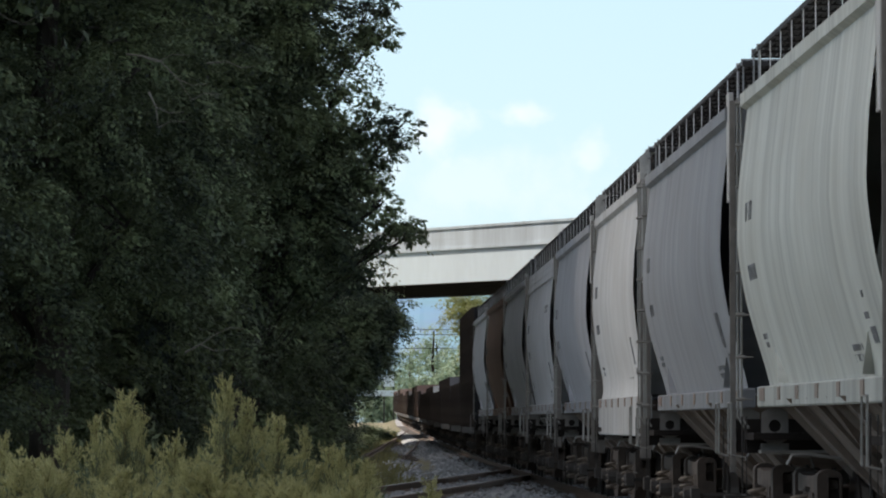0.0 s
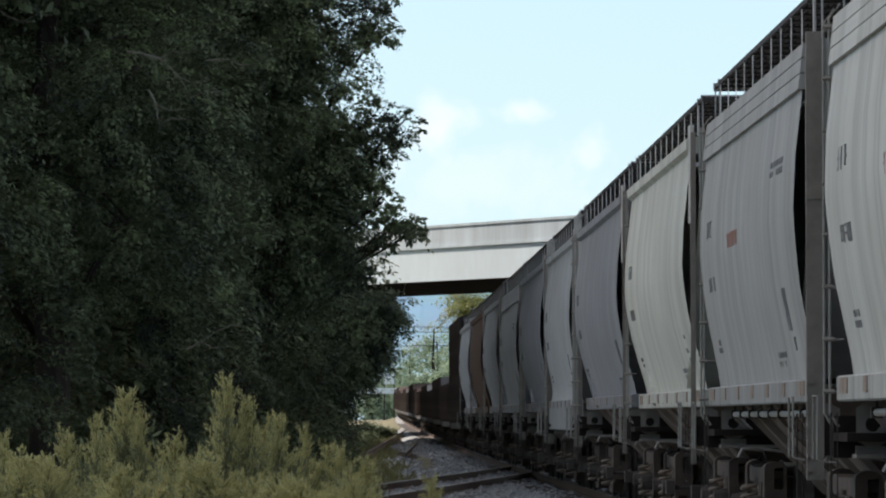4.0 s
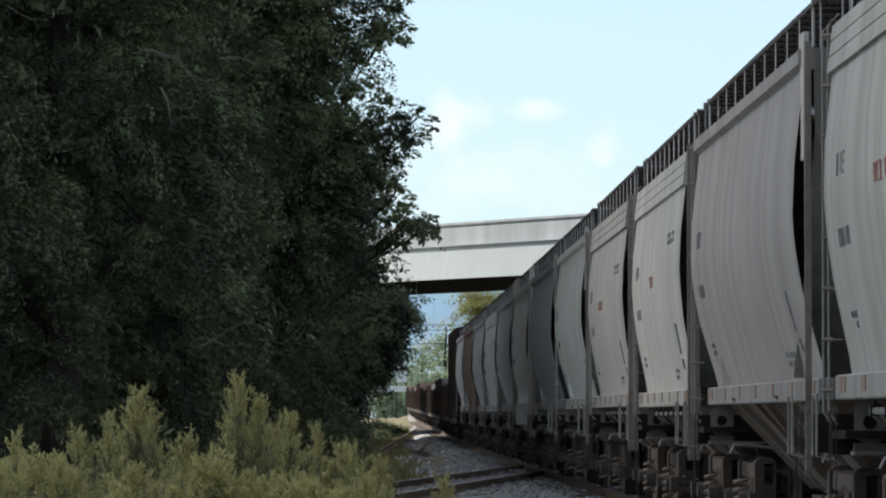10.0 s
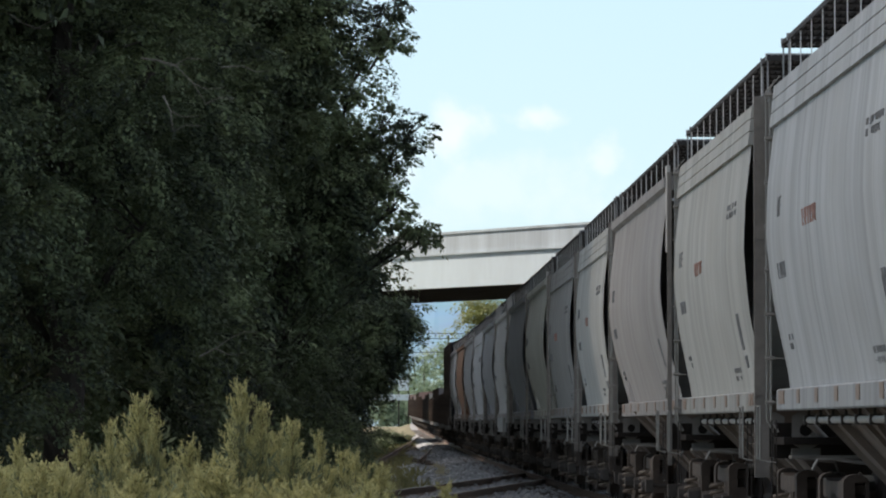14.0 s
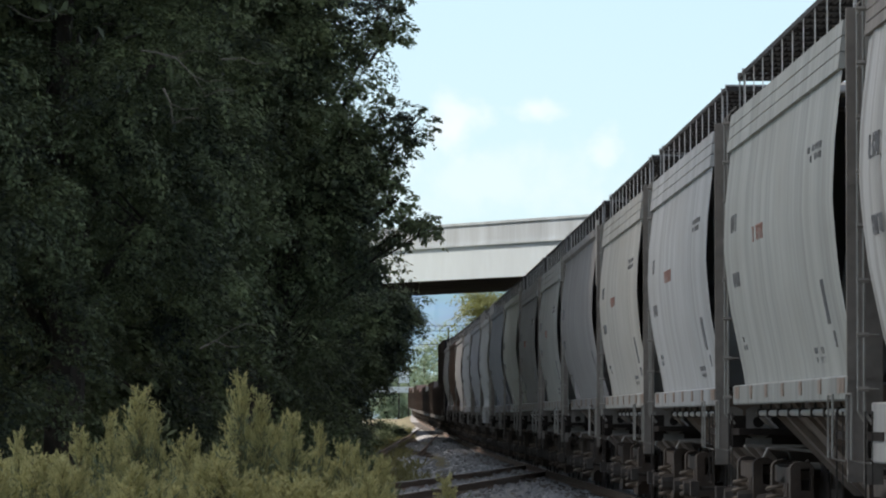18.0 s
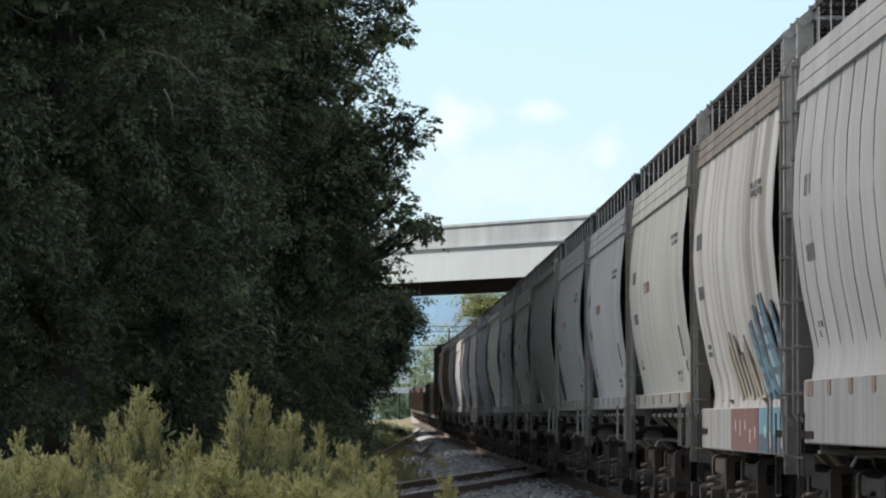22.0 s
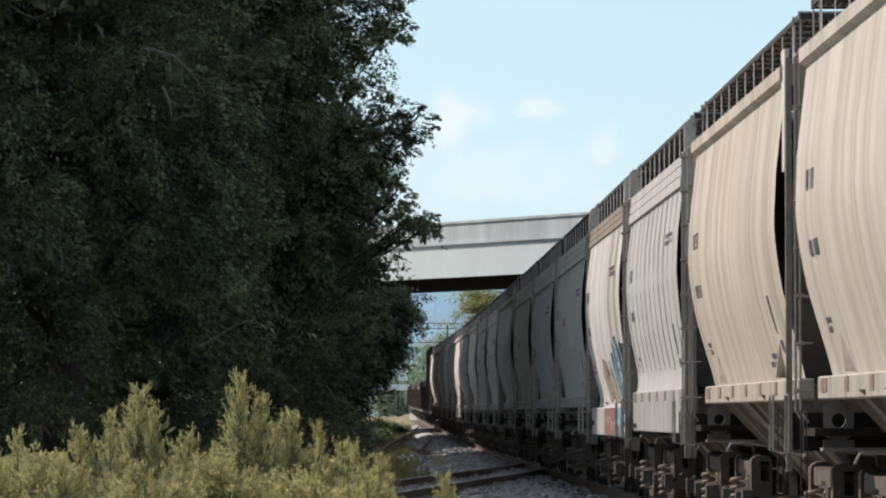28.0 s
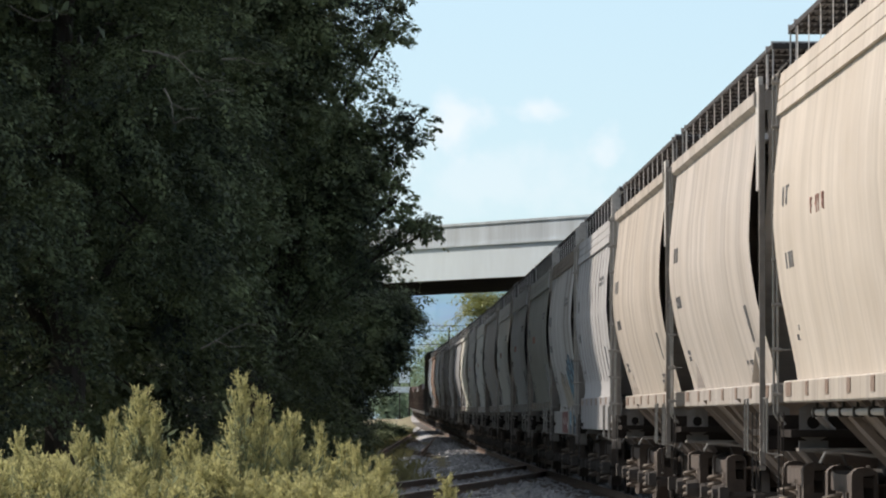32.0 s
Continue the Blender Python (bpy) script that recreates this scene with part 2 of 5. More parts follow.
# ---- ground and tracks ----
def path_x(y):
    """Centre of the train's track: straight, then a slight bend to the left and a wide one back."""
    s = y - 80.0
    return TRACK_X - 0.0016 * (s + math.sqrt(s * s + 1600.0)) + 4.0e-5 * max(0.0, y - 330.0) ** 2


def path_z(y):
    """Rail height: level beside the camera, then a gentle climb that ends far off."""
    s = min(y, 520.0) - 160.0
    return 0.0025 * (s + math.sqrt(s * s + 1600.0)) if y > 60 else 0.0


def siding_x(y):
    """Centre of the siding that leaves the main track to the left."""
    return TRACK_X - 0.107 * (125.5 - y) if y < 125.5 else TRACK_X


def second_x(y):
    """Centre of the track that leaves the main line far off and drifts away to the left."""
    return min(1.25 + 0.02 * (y - 200), path_x(y) - 0.1)


def ballast_edge(y):
    """Where the crushed stone ends on the left: wide near the siding, then narrowing with the far track."""
    f = max(0.0, min(1.0, (y - 160) / 40))
    return (1 - f) * (path_x(y) - 4.3 + 1.6 * max(0.0, min(1.0, (72 - y) / 15))) + f * (second_x(y) - 1.1)


def ground_z(x, y):
    """Height of the earth: a flat verge, and a ballast bank under the tracks."""
    c = path_x(y)
    bank = max(0.0, min(1.0, (3.1 - abs(x - c)) / 1.2))
    side = max(0.0, min(1.0, (2.4 - abs(x - siding_x(y))) / 1.0)) if y < 128 else 0.0
    wide = max(0.0, min(1.0, (x - ballast_edge(y)) / 1.0)) * max(0.0, min(1.0, (c + 3 - x) / 1.0)) * max(0.0, min(1.0, (y - 138) / 25))
    lift = max(bank, side * 0.95, wide * (0.62 + 0.25 * math.sin(y * 0.11 + 2.2 * x)))
    return -0.62 + 0.42 * lift + path_z(y) + 0.04 * noise.noise((x * 0.6, y * 0.25, 0))


def strip_mesh(name, xs, ys, material, z_of, lift=0.0):
    verts = [(x, y, z_of(x, y) + lift) for y in ys for x in xs]
    k = len(xs)
    faces = [(j * k + i, j * k + i + 1, (j + 1) * k + i + 1, (j + 1) * k + i) for j in range(len(ys) - 1) for i in range(k - 1)]
    me = soup(name, verts, faces, material)
    me.polygons.foreach_set("use_smooth", [True] * len(me.polygons))
    return me


gx = [-1800, -700, -250, -90, -40] + [-24 + 0.8 * i for i in range(61)] + [40, 90, 250, 700, 1800]
gy = [-400, -120, -40] + [-20 + 1.5 * i for i in range(40)] + [40 + 4 * i for i in range(100)] + [470, 560, 700, 900, 1300, 2000, 3000, 4600]
tagged(put("ground", strip_mesh("ground", gx, gy, M_GROUND, ground_z)), "dry grassy earth beside the railway tracks", "ground", kind="structure")
# dark strip between the rails that stands for shade beneath the cars
shade_xs = [-1.5 + 0.3 * i for i in range(11)]
fy = [-40 + 3.0 * i for i in range(140)]
tagged(put("shaded_track_ballast", soup("shaded_track_ballast", [(path_x(y) + x, y, ground_z(path_x(y) + x, y) + 0.035 + 0.01 * math.sin(9 * x + y)) for y in fy for x in shade_xs],
                                [(j * 11 + i, j * 11 + i + 1, j * 11 + 12 + i, j * 11 + 11 + i) for j in range(len(fy) - 1) for i in range(10)], M_SHADED)),
       "ballast between the rails, darkened for the shade under the train", "ballast", kind="structure")
bx = [-4.7 + 0.36 * i for i in range(23)]
by = [-40 + 2.0 * i for i in range(340)]
bal = soup("ballast", [(x, y, max(ground_z(x, y) + 0.02, path_z(y) - 0.555)) for y in by for x in (max(path_x(y) + b, ballast_edge(y) - 0.01 * (22 - i)) for i, b in enumerate(bx))],
           [(j * 23 + i, j * 23 + i + 1, j * 23 + 24 + i, j * 23 + 23 + i) for j in range(len(by) - 1) for i in range(22)], M_BALLAST)
tagged(put("ballast", bal), "grey crushed stone ballast under the tracks", "ballast", kind="structure")


def rail_mesh(name, offset, ys, centre, zc, head=None):
    bm = bmesh.new()
    prof = ((-0.07, -0.17), (0.07, -0.17), (0.07, -0.155), (0.012, -0.13), (0.012, -0.04), (0.036, -0.03), (0.036, -0.002),
            (0.026, 0.0), (-0.026, 0.0), (-0.036, -0.002), (-0.036, -0.03), (-0.012, -0.04), (-0.012, -0.13), (-0.07, -0.155))
    rings = [[bm.verts.new((centre(y) + offset + px, y, zc(y) + pz)) for px, pz in prof] for y in ys]
    for a, b in zip(rings, rings[1:]):
        for i in range(len(prof)):
            f = bm.faces.new((a[i], a[(i + 1) % len(prof)], b[(i + 1) % len(prof)], b[i]))
            f.material_index = 1 if i in (6, 7, 8) else 0
    me = finish(bm, name, M_RAIL)
    me.materials.append(head or M_RAILTOP)
    return me


main_track = thing("railway_track", pose(0, 0, 0), "main line steel rails on old timber ties", "railway track", kind="structure")
ry = [-40 + 8 * i for i in range(100)]
for off in (-0.753, 0.753):
    put("rail", rail_mesh("rail", off, ry, path_x, path_z), main_track)
siding = thing("siding_track", pose(0, 0, 0), "rusty siding rails that branch off the main line", "railway track", kind="structure")
sy = [20 + 3 * i for i in range(37)]
for off in (-0.757, 0.757):
    put("rail", rail_mesh("rail", off, sy, siding_x, lambda y: -0.005, M_SIDINGTOP), siding)


second = thing("second_track", pose(0, 0, 0), "rusty track that leaves the main line far off", "railway track", kind="structure")
for off in (-0.757, 0.757):
    put("rail", rail_mesh("rail", off, [174 + 8 * i for i in range(19)], second_x, lambda y: path_z(y) - 0.13, M_RAIL), second)
bm = bmesh.new()
box(bm, -1.3, 1.3, -0.11, 0.11, -0.34, -0.172)
tie = finish(bm, "tie", M_TIE, bevel=0.012)
for i in range(150):
    put("tie", tie, main_track, pose(TRACK_X, 26 + 0.6 * i, 0, rz=random.uniform(-1, 1)))
for i in range(110):
    y = 50 + 0.6 * i
    put("tie", tie, siding, pose(siding_x(y), y, -0.008, rz=-6.1 + random.uniform(-1, 1)))

for i in range(160):
    y = 176 + 0.62 * i
    put("tie", tie, second, pose(second_x(y), y, path_z(y) - 0.17, rz=random.uniform(-1, 1)))

# ---- overpass ----
DECK = 10.45
overpass = thing("overpass", pose(3.09, 250, 0, rz=-60), "pale concrete road overpass with stained parapet and plain girder", "bridge", kind="structure")
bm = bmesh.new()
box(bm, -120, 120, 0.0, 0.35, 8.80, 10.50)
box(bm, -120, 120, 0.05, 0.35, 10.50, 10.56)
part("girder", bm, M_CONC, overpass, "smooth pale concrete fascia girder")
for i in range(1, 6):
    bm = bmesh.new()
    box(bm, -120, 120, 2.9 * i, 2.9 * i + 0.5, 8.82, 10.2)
    part("girder", bm, M_GIRDER, overpass, "girder under the deck, blackened for its shade")
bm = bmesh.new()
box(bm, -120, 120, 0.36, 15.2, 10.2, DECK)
# added sheet that closes the underside as one even dark shade
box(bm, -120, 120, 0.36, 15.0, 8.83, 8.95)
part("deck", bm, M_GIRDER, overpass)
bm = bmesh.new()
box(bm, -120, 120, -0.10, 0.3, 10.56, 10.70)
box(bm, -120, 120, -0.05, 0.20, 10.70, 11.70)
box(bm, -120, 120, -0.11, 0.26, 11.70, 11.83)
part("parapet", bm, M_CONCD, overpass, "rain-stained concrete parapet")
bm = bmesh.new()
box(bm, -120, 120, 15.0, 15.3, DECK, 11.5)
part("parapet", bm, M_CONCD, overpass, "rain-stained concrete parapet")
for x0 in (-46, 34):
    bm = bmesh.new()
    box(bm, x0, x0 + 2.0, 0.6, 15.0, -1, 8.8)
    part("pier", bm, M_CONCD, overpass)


# ---- trees ----
def leaf_mesh(name, lobes, count, size, material, rng, clump=150, girth=(3.2, 7.5)):
    """Leaves in drooping boughs over a few uneven lobes: (x, y, z, rx, ry, rz). Each bough is a flattened mound of leaves."""
    weights = np.array([l[3] * l[5] + l[3] * l[4] for l in lobes])
    weights = weights / weights.sum()
    boughs = max(1, count // clump)
    pick = rng.choice(len(lobes), boughs, p=weights)
    lob = np.array(lobes, float)[pick]
    d = rng.normal(size=(boughs, 3))
    d /= np.linalg.norm(d, axis=1)[:, None]
    hollow = np.sin(d[:, 0] * 6 + pick * 1.7) * np.cos(d[:, 2] * 5 + pick) + 0.5 * np.sin(d[:, 2] * 13 + d[:, 0] * 11)
    deep = (rng.random(boughs) < 0.22) | (hollow < -0.6)
    r = np.where(deep, rng.uniform(0.45, 0.8, boughs), 1.0 - np.abs(rng.normal(0, 0.08, boughs))) * (1 + 0.12 * hollow)
    centre = lob[:, :3] + d * r[:, None] * lob[:, 3:]
    # each bough points outwards and hangs a little
    out = d * (1, 1, 0.35) + rng.normal(0, 0.3, (boughs, 3)) - (0, 0, 0.18)
    out /= np.linalg.norm(out, axis=1)[:, None]
    side = np.cross(out, (0, 0, 1.0))
    side /= np.linalg.norm(side, axis=1)[:, None] + 1e-9
    up = np.cross(side, out)
    radius = size * rng.uniform(girth[0], girth[1], boughs)
    axes = (radius * rng.uniform(1.0, 1.7, boughs), radius * rng.uniform(0.6, 1.0, boughs), radius * rng.uniform(0.35, 0.65, boughs))
    k = boughs * clump
    e = rng.normal(size=(k, 3)) + (0.15, 0, 0.45)
    e /= np.linalg.norm(e, axis=1)[:, None]
    depth = 1.0 - np.abs(rng.normal(0, 0.22, k))
    ragged = 1 + 0.35 * np.sin(e[:, 0] * 5 + np.repeat(radius * 90, clump)) * np.cos(e[:, 1] * 6 + np.repeat(hollow * 9, clump))
    big = lambda a: np.repeat(a, clump, 0)
    u, v, w = (e[:, i] * depth * ragged * big(axes[i]) for i in range(3))
    fall = -0.25 * np.maximum(u, 0) ** 2 / big(radius)
    c = big(centre) + big(out) * u[:, None] + big(side) * v[:, None] + big(up) * w[:, None]
    c[:, 2] += fall
    n = big(out) * (e[:, 0] * 0.6)[:, None] + big(side) * (e[:, 1] * 0.8)[:, None] + big(up) * (e[:, 2] * 1.3)[:, None] + (0, 0, 0.25)
    n += rng.normal(0, 0.22, (k, 3))
    n /= np.linalg.norm(n, axis=1)[:, None]
    a = big(out) + (0, 0, -0.35) + rng.normal(0, 0.5, (k, 3))
    a -= n * np.sum(a * n, axis=1)[:, None]
    a /= np.linalg.norm(a, axis=1)[:, None] + 1e-9
    b = np.cross(n, a)
    s = (size * rng.uniform(0.6, 1.35, k))[:, None]
    q = np.stack([c, c + a * s * 0.55 + b * s * 0.33 + n * s * 0.1, c + a * s * 1.15, c + a * s * 0.5 - b * s * 0.33 + n * s * 0.1], 1).reshape(-1, 3)
    me = bpy.data.meshes.new(name)
    me.vertices.add(k * 4)
    me.vertices.foreach_set("co", q.ravel())
    me.loops.add(k * 4)
    me.loops.foreach_set("vertex_index", np.arange(k * 4))
    me.polygons.add(k)
    me.polygons.foreach_set("loop_start", np.arange(0, k * 4, 4))
    me.update(calc_edges=True)
    me.materials.append(material)
    return me


def tree(x, y, height, lobes, count, size, label, seed, leaf=None, group="trackside trees", reach=0.75, airy=(), twigs=()):
    """Tapered trunk, limbs out to each lobe and twigs, and a crown of many leaves. Lobes are relative to the foot."""
    rng = np.random.default_rng(seed)
    foot = ground_z(x, y) - 0.15
    t = thing("tree", pose(x, y, foot), label, "tree", group)
    bm = bmesh.new()
    pts, p = [], Vector((0, 0, 0))
    for i in range(9):
        pts.append(p + Vector((0.12 * math.sin(i * 1.3 + seed), 0.12 * math.cos(i + seed), 0)) * (i > 0))
        p = p + Vector((0, 0, height / 8.5))
    tube(bm, pts, [height * 0.022 * (1.25 - i / 8.0) + 0.03 for i in range(9)], 9)
    for n, (lx, ly, lz, rx, ry_, rz) in enumerate((*lobes, *airy)):
        thin = n >= len(lobes)
        start = Vector((0, 0, min(height * 0.8, max(height * 0.12, (lz - foot) * 0.45))))
        end = Vector((lx, ly, lz - foot))
        mid = start.lerp(end, 0.5) + Vector((0, 0, 0.12 * (end - start).length))
        tube(bm, [start, start.lerp(mid, 0.6), mid, mid.lerp(end, 0.6), end], [r * (0.14 if thin else 1.0) for r in (0.15, 0.12, 0.09, 0.06, 0.03)], 6)
        for k in range(7):
            d = Vector(rng.normal(size=3)).normalized()
            tip = end + Vector((d.x * rx, d.y * ry_, d.z * rz)) * reach
            tube(bm, [mid.lerp(end, 0.5 + 0.07 * k), end.lerp(tip, 0.5) + Vector((0, 0, 0.1)), tip], [r * (0.4 if thin else 1.0) for r in (0.045, 0.028, 0.01)], 4)
    part("trunk", bm, M_BARK, t, "dark furrowed trunk and limbs")
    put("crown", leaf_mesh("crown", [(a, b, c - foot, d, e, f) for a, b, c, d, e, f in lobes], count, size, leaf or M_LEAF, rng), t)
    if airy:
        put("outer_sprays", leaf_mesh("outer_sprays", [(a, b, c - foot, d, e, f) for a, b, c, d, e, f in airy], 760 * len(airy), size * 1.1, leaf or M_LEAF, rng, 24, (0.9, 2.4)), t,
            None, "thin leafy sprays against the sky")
    for pts in twigs:
        bm = bmesh.new()
        pts = [Vector(p) - Vector((x, y, foot)) for p in pts]
        tube(bm, pts, [0.022 * (1 - 0.8 * i / (len(pts) - 1)) for i in range(len(pts))], 5)
        for i in range(1, len(pts)):
            tube(bm, [pts[i], pts[i] + Vector((0.25, -0.1, 0.12 * (-1) ** i)), pts[i] + Vector((0.55, -0.1, 0.1 * (-1) ** i))], [0.010, 0.007, 0.004], 4)
        part("bare_branch", bm, M_DEADWOOD, t, "dead leafless grey branch")
    return t


DARK = "tall dark green broadleaf tree in full leaf"
tree(-2.9, 113, 14, [(0.0, 0, 8.6, 2.75, 3.4, 4.8), (1.65, -0.6, 6.8, 0.9, 1.6, 1.25), (1.3, 0, 10.0, 0.5, 1.5, 1.2), (2.0, -0.7, 8.1, 0.6, 1.0, 0.6),
                     (0.5, 0.8, 3.4, 1.8, 2.2, 2.4), (-2.2, 1.2, 5.2, 2.6, 2.4, 3.0), (-1.5, -1.5, 8.0, 2.2, 2.0, 2.4), (-1.1, 0, 11.5, 2.0, 2.5, 2.2), (0.3, 0, 11.6, 1.8, 2.4, 2.0), (0.75, 0, 10.2, 1.1, 2.0, 1.9)], 270000, 0.09,
     "tall dark green oak overhanging the track", 3,
     airy=[(3.0, -0.5, 11.3, 0.6, 0.8, 0.6), (3.1, -0.5, 10.75, 0.55, 0.8, 0.3), (2.45, -0.5, 10.2, 0.4, 0.7, 0.25), (2.2, -0.8, 9.3, 0.3, 0.6, 0.2),
           (3.05, -0.8, 8.75, 0.5, 0.8, 0.4), (3.7, -0.8, 8.45, 0.5, 0.7, 0.38), (3.3, -0.8, 7.9, 0.5, 0.8, 0.4), (3.1, -0.9, 7.3, 0.45, 0.8, 0.45),
           (3.2, -1, 6.6, 0.5, 0.8, 0.35), (3.7, -1, 6.05, 0.6, 0.8, 0.26), (4.0, -1, 5.8, 0.4, 0.7, 0.18), (3.2, -0.8, 5.5, 0.4, 0.7, 0.25), (2.6, -0.8, 4.7, 0.4, 0.7, 0.4)])
tree(-6.4, 92, 15, [(0.3, 0, 9.0, 3.2, 3.6, 6.0), (1.6, 1.2, 5.4, 2.4, 2.4, 2.4), (-2.6, 1.0, 6.0, 3.0, 2.6, 3.4), (0, 3.5, 2.6, 4.0, 1.6, 2.6), (2.0, 0.6, 9.0, 2.2, 2.4, 3.6),
                    (-1.0, -1.6, 6.4, 2.0, 1.6, 2.2)], 190000, 0.085, "tall dense dark green tree at the wood's edge", 5,
     twigs=[((-4.6, 87.6, 8.3), (-4.3, 87.4, 8.25), (-3.95, 87.3, 8.15), (-3.6, 87.3, 7.8), (-3.35, 87.3, 7.4)),
            ((-7.2, 87.9, 9.2), (-6.9, 87.9, 9.0), (-6.6, 87.8, 8.9)), ((-4.2, 88, 7.6), (-4.05, 87.8, 7.3), (-4.0, 87.7, 6.9)),
            ((-3.5, 88.5, 2.6), (-3.2, 88.3, 2.75), (-2.9, 88.2, 2.95)), ((-3.1, 88.5, 8.2), (-2.7, 88.4, 8.22))])
tree(-9.8, 85.5, 18, [(0, 0, 11.5, 3.6, 4.4, 7), (1.0, 1.0, 6.0, 2.6, 2.6, 2.8), (1.0, 3.4, 2.6, 3.4, 1.6, 2.6)], 110000, 0.085, DARK, 7)
tree(-1.75, 190, 6, [(2.2, 0, 5.75, 1.1, 1.2, 0.6), (0.8, 0, 5.8, 1.2, 1.2, 0.7), (1.7, 0, 4.9, 1.15, 1.6, 0.9), (1.15, 0, 3.8, 1.2, 1.6, 1.0), (0.5, 0, 2.7, 1.1, 1.6, 1.0), (-0.3, 0, 1.5, 1.2, 1.5, 1.0)],
     84000, 0.11, "dark green tree beside the track before the overpass", 13, reach=0.6)
# trees outside or hidden from the view, added to block sun and skylight
tree(-14, 88, 16, [(0, 0, 11, 4, 6, 6.5)], 59160, 0.25, DARK, 16)
tree(-9, 132, 16, [(0, 0, 10.5, 4.2, 6.5, 6.5), (1, 0, 4.5, 4, 3, 4.5)], 73950, 0.26, DARK, 18)
tree(-13, 158, 10, [(0, 0, 6, 4.2, 7, 3.6), (1, 0, 3.5, 4, 3, 3)], 60000, 0.26, DARK, 17)
tree(-10.5, 182, 12, [(0, 0, 7, 4, 6, 4.5), (1, 0, 4, 3.5, 3, 3.5)], 69020, 0.26, DARK, 19)
tree(-7, 212, 16, [(0, 0, 10, 4.5, 7, 6.5), (1, 0, 4, 3.5, 3, 4.5)], 64090, 0.27, DARK, 20)


def bush(x, y, lobes, count, size, label, seed, leaf=None):
    """A low shrub: a few thin stems and a dense mound of leaves down to the ground."""
    rng = np.random.default_rng(seed)
    foot = ground_z(x, y) - 0.1
    b = thing("bush", pose(x, y, foot), label, "bush", "bushes under the trees")
    bm = bmesh.new()
    for lx, ly, lz, rx, ry_, rz in lobes:
        tube(bm, [(lx * 0.2, ly * 0.2, 0), (lx * 0.6, ly * 0.6, lz * 0.6), (lx, ly, lz + rz * 0.5)], [0.04, 0.03, 0.012], 5)
    part("stems", bm, M_BARK, b)
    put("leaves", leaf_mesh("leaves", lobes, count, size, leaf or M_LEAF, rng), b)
    return b


for k, (x, y, s) in enumerate(((-9.5, 92, 1.3), (-6.8, 97, 1.2), (-5.0, 102, 1.3), (-3.6, 108, 1.2), (-2.5, 117, 1.4), (-2.6, 128, 1.3), (-2.4, 142, 1.4),
                               (-2.4, 156, 1.3), (-2.6, 172, 1.3), (-2.8, 186, 1.2))):
    bush(x, y, [(0, 0, 0.9 * s, 1.3 * s, 1.2, 0.95 * s), (0.7 * s, 0.3, 0.55 * s, 0.9, 1.0, 0.6 * s), (-0.9 * s, -0.2, 0.7 * s, 1.0, 1.0, 0.8 * s)], 12000, 0.09,
         "dense dark shrub at the wood's edge", 60 + k)
for k, (x, y, s) in enumerate(((-1.2, 222, 0.8), (-0.5, 246, 0.75), (0.3, 272, 0.7), (-1.0, 290, 0.8), (0.9, 305, 0.6), (0.0, 330, 0.65))):
    bush(x, y, [(0, 0, 0.5 * s, 1.4 * s, 2.0, 0.7 * s), (0.9 * s, 0.3, 0.35 * s, 0.9, 1.6, 0.45 * s), (-1.1 * s, -0.2, 0.45 * s, 1.1, 1.6, 0.6 * s)], 5000, 0.12,
         "low dark green shrub beside the far ballast", 90 + k)
# trees hidden behind the front ones, added to fill gaps and stop the sun
for k, (x, y) in enumerate(((-6.6, 103), (-7.4, 201), (-6.8, 226))):
    tree(x, y, 14, [(0, 0, 9.0, 2.5, 6.0, 5.6), (0, 0, 4, 2.6, 5, 3.6)], 60000, 0.21, DARK, 140 + k)
# crowns above the view, added to shade the nearer cars and the wood
for k, (x, y) in enumerate(((-9.5, 88), (-9.0, 96.5), (-8.8, 105))):
    tree(x, y, 19, [(0, 0, 15.5, 3.6, 6.0, 4.2), (0.6, 0.5, 12.5, 2.6, 4.5, 2.6)], 60000, 0.24, DARK, 170 + k)
# unseen row of high crowns, added to keep sun off the farther cars
for k, (x, y) in enumerate(((-13.0, 117), (-13.0, 131), (-13.0, 145), (-13.0, 159), (-13.0, 173), (-13.0, 202), (-13.0, 217), (-13.0, 232), (-13.0, 247))):
    tree(x, y, 22, [(0, 0, 18.5, 3.8, 7.5, 3.6), (0.6, 0.5, 15, 3.0, 5.5, 2.4)], 60000, 0.26, "unseen high-crowned tree added to shade the train", 180 + k)
# two more hidden trees, added to shade the track before the overpass
tree(-4.6, 214, 14, [(0, 0, 9.5, 4, 5, 6), (0, 0, 4.5, 3, 3, 4.5)], 49300, 0.25, DARK, 24)
tree(-5.5, 238, 14, [(0, 0, 9.5, 4.5, 5, 6), (0, 0, 4.5, 3.5, 3, 4.5)], 49300, 0.25, DARK, 25)
tree(9.7, 335, 10, [(-2.1, 0, 9.3, 1.3, 2, 1.2), (-0.5, 0, 8.2, 1.9, 2, 2.2), (1.5, 0, 8.0, 2.2, 2, 2.8), (0.2, 0, 4.6, 1.8, 2, 2.4)], 30000, 0.18,
     "yellowing green tree behind the overpass", 21, M_LEAFY)
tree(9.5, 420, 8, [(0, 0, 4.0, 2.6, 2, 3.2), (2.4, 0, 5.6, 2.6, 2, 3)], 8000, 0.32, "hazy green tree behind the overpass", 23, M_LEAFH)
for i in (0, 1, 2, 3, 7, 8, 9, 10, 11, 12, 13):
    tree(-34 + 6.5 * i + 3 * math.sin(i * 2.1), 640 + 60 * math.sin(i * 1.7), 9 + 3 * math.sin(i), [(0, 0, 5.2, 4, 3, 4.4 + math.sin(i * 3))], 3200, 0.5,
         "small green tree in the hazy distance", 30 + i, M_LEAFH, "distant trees")

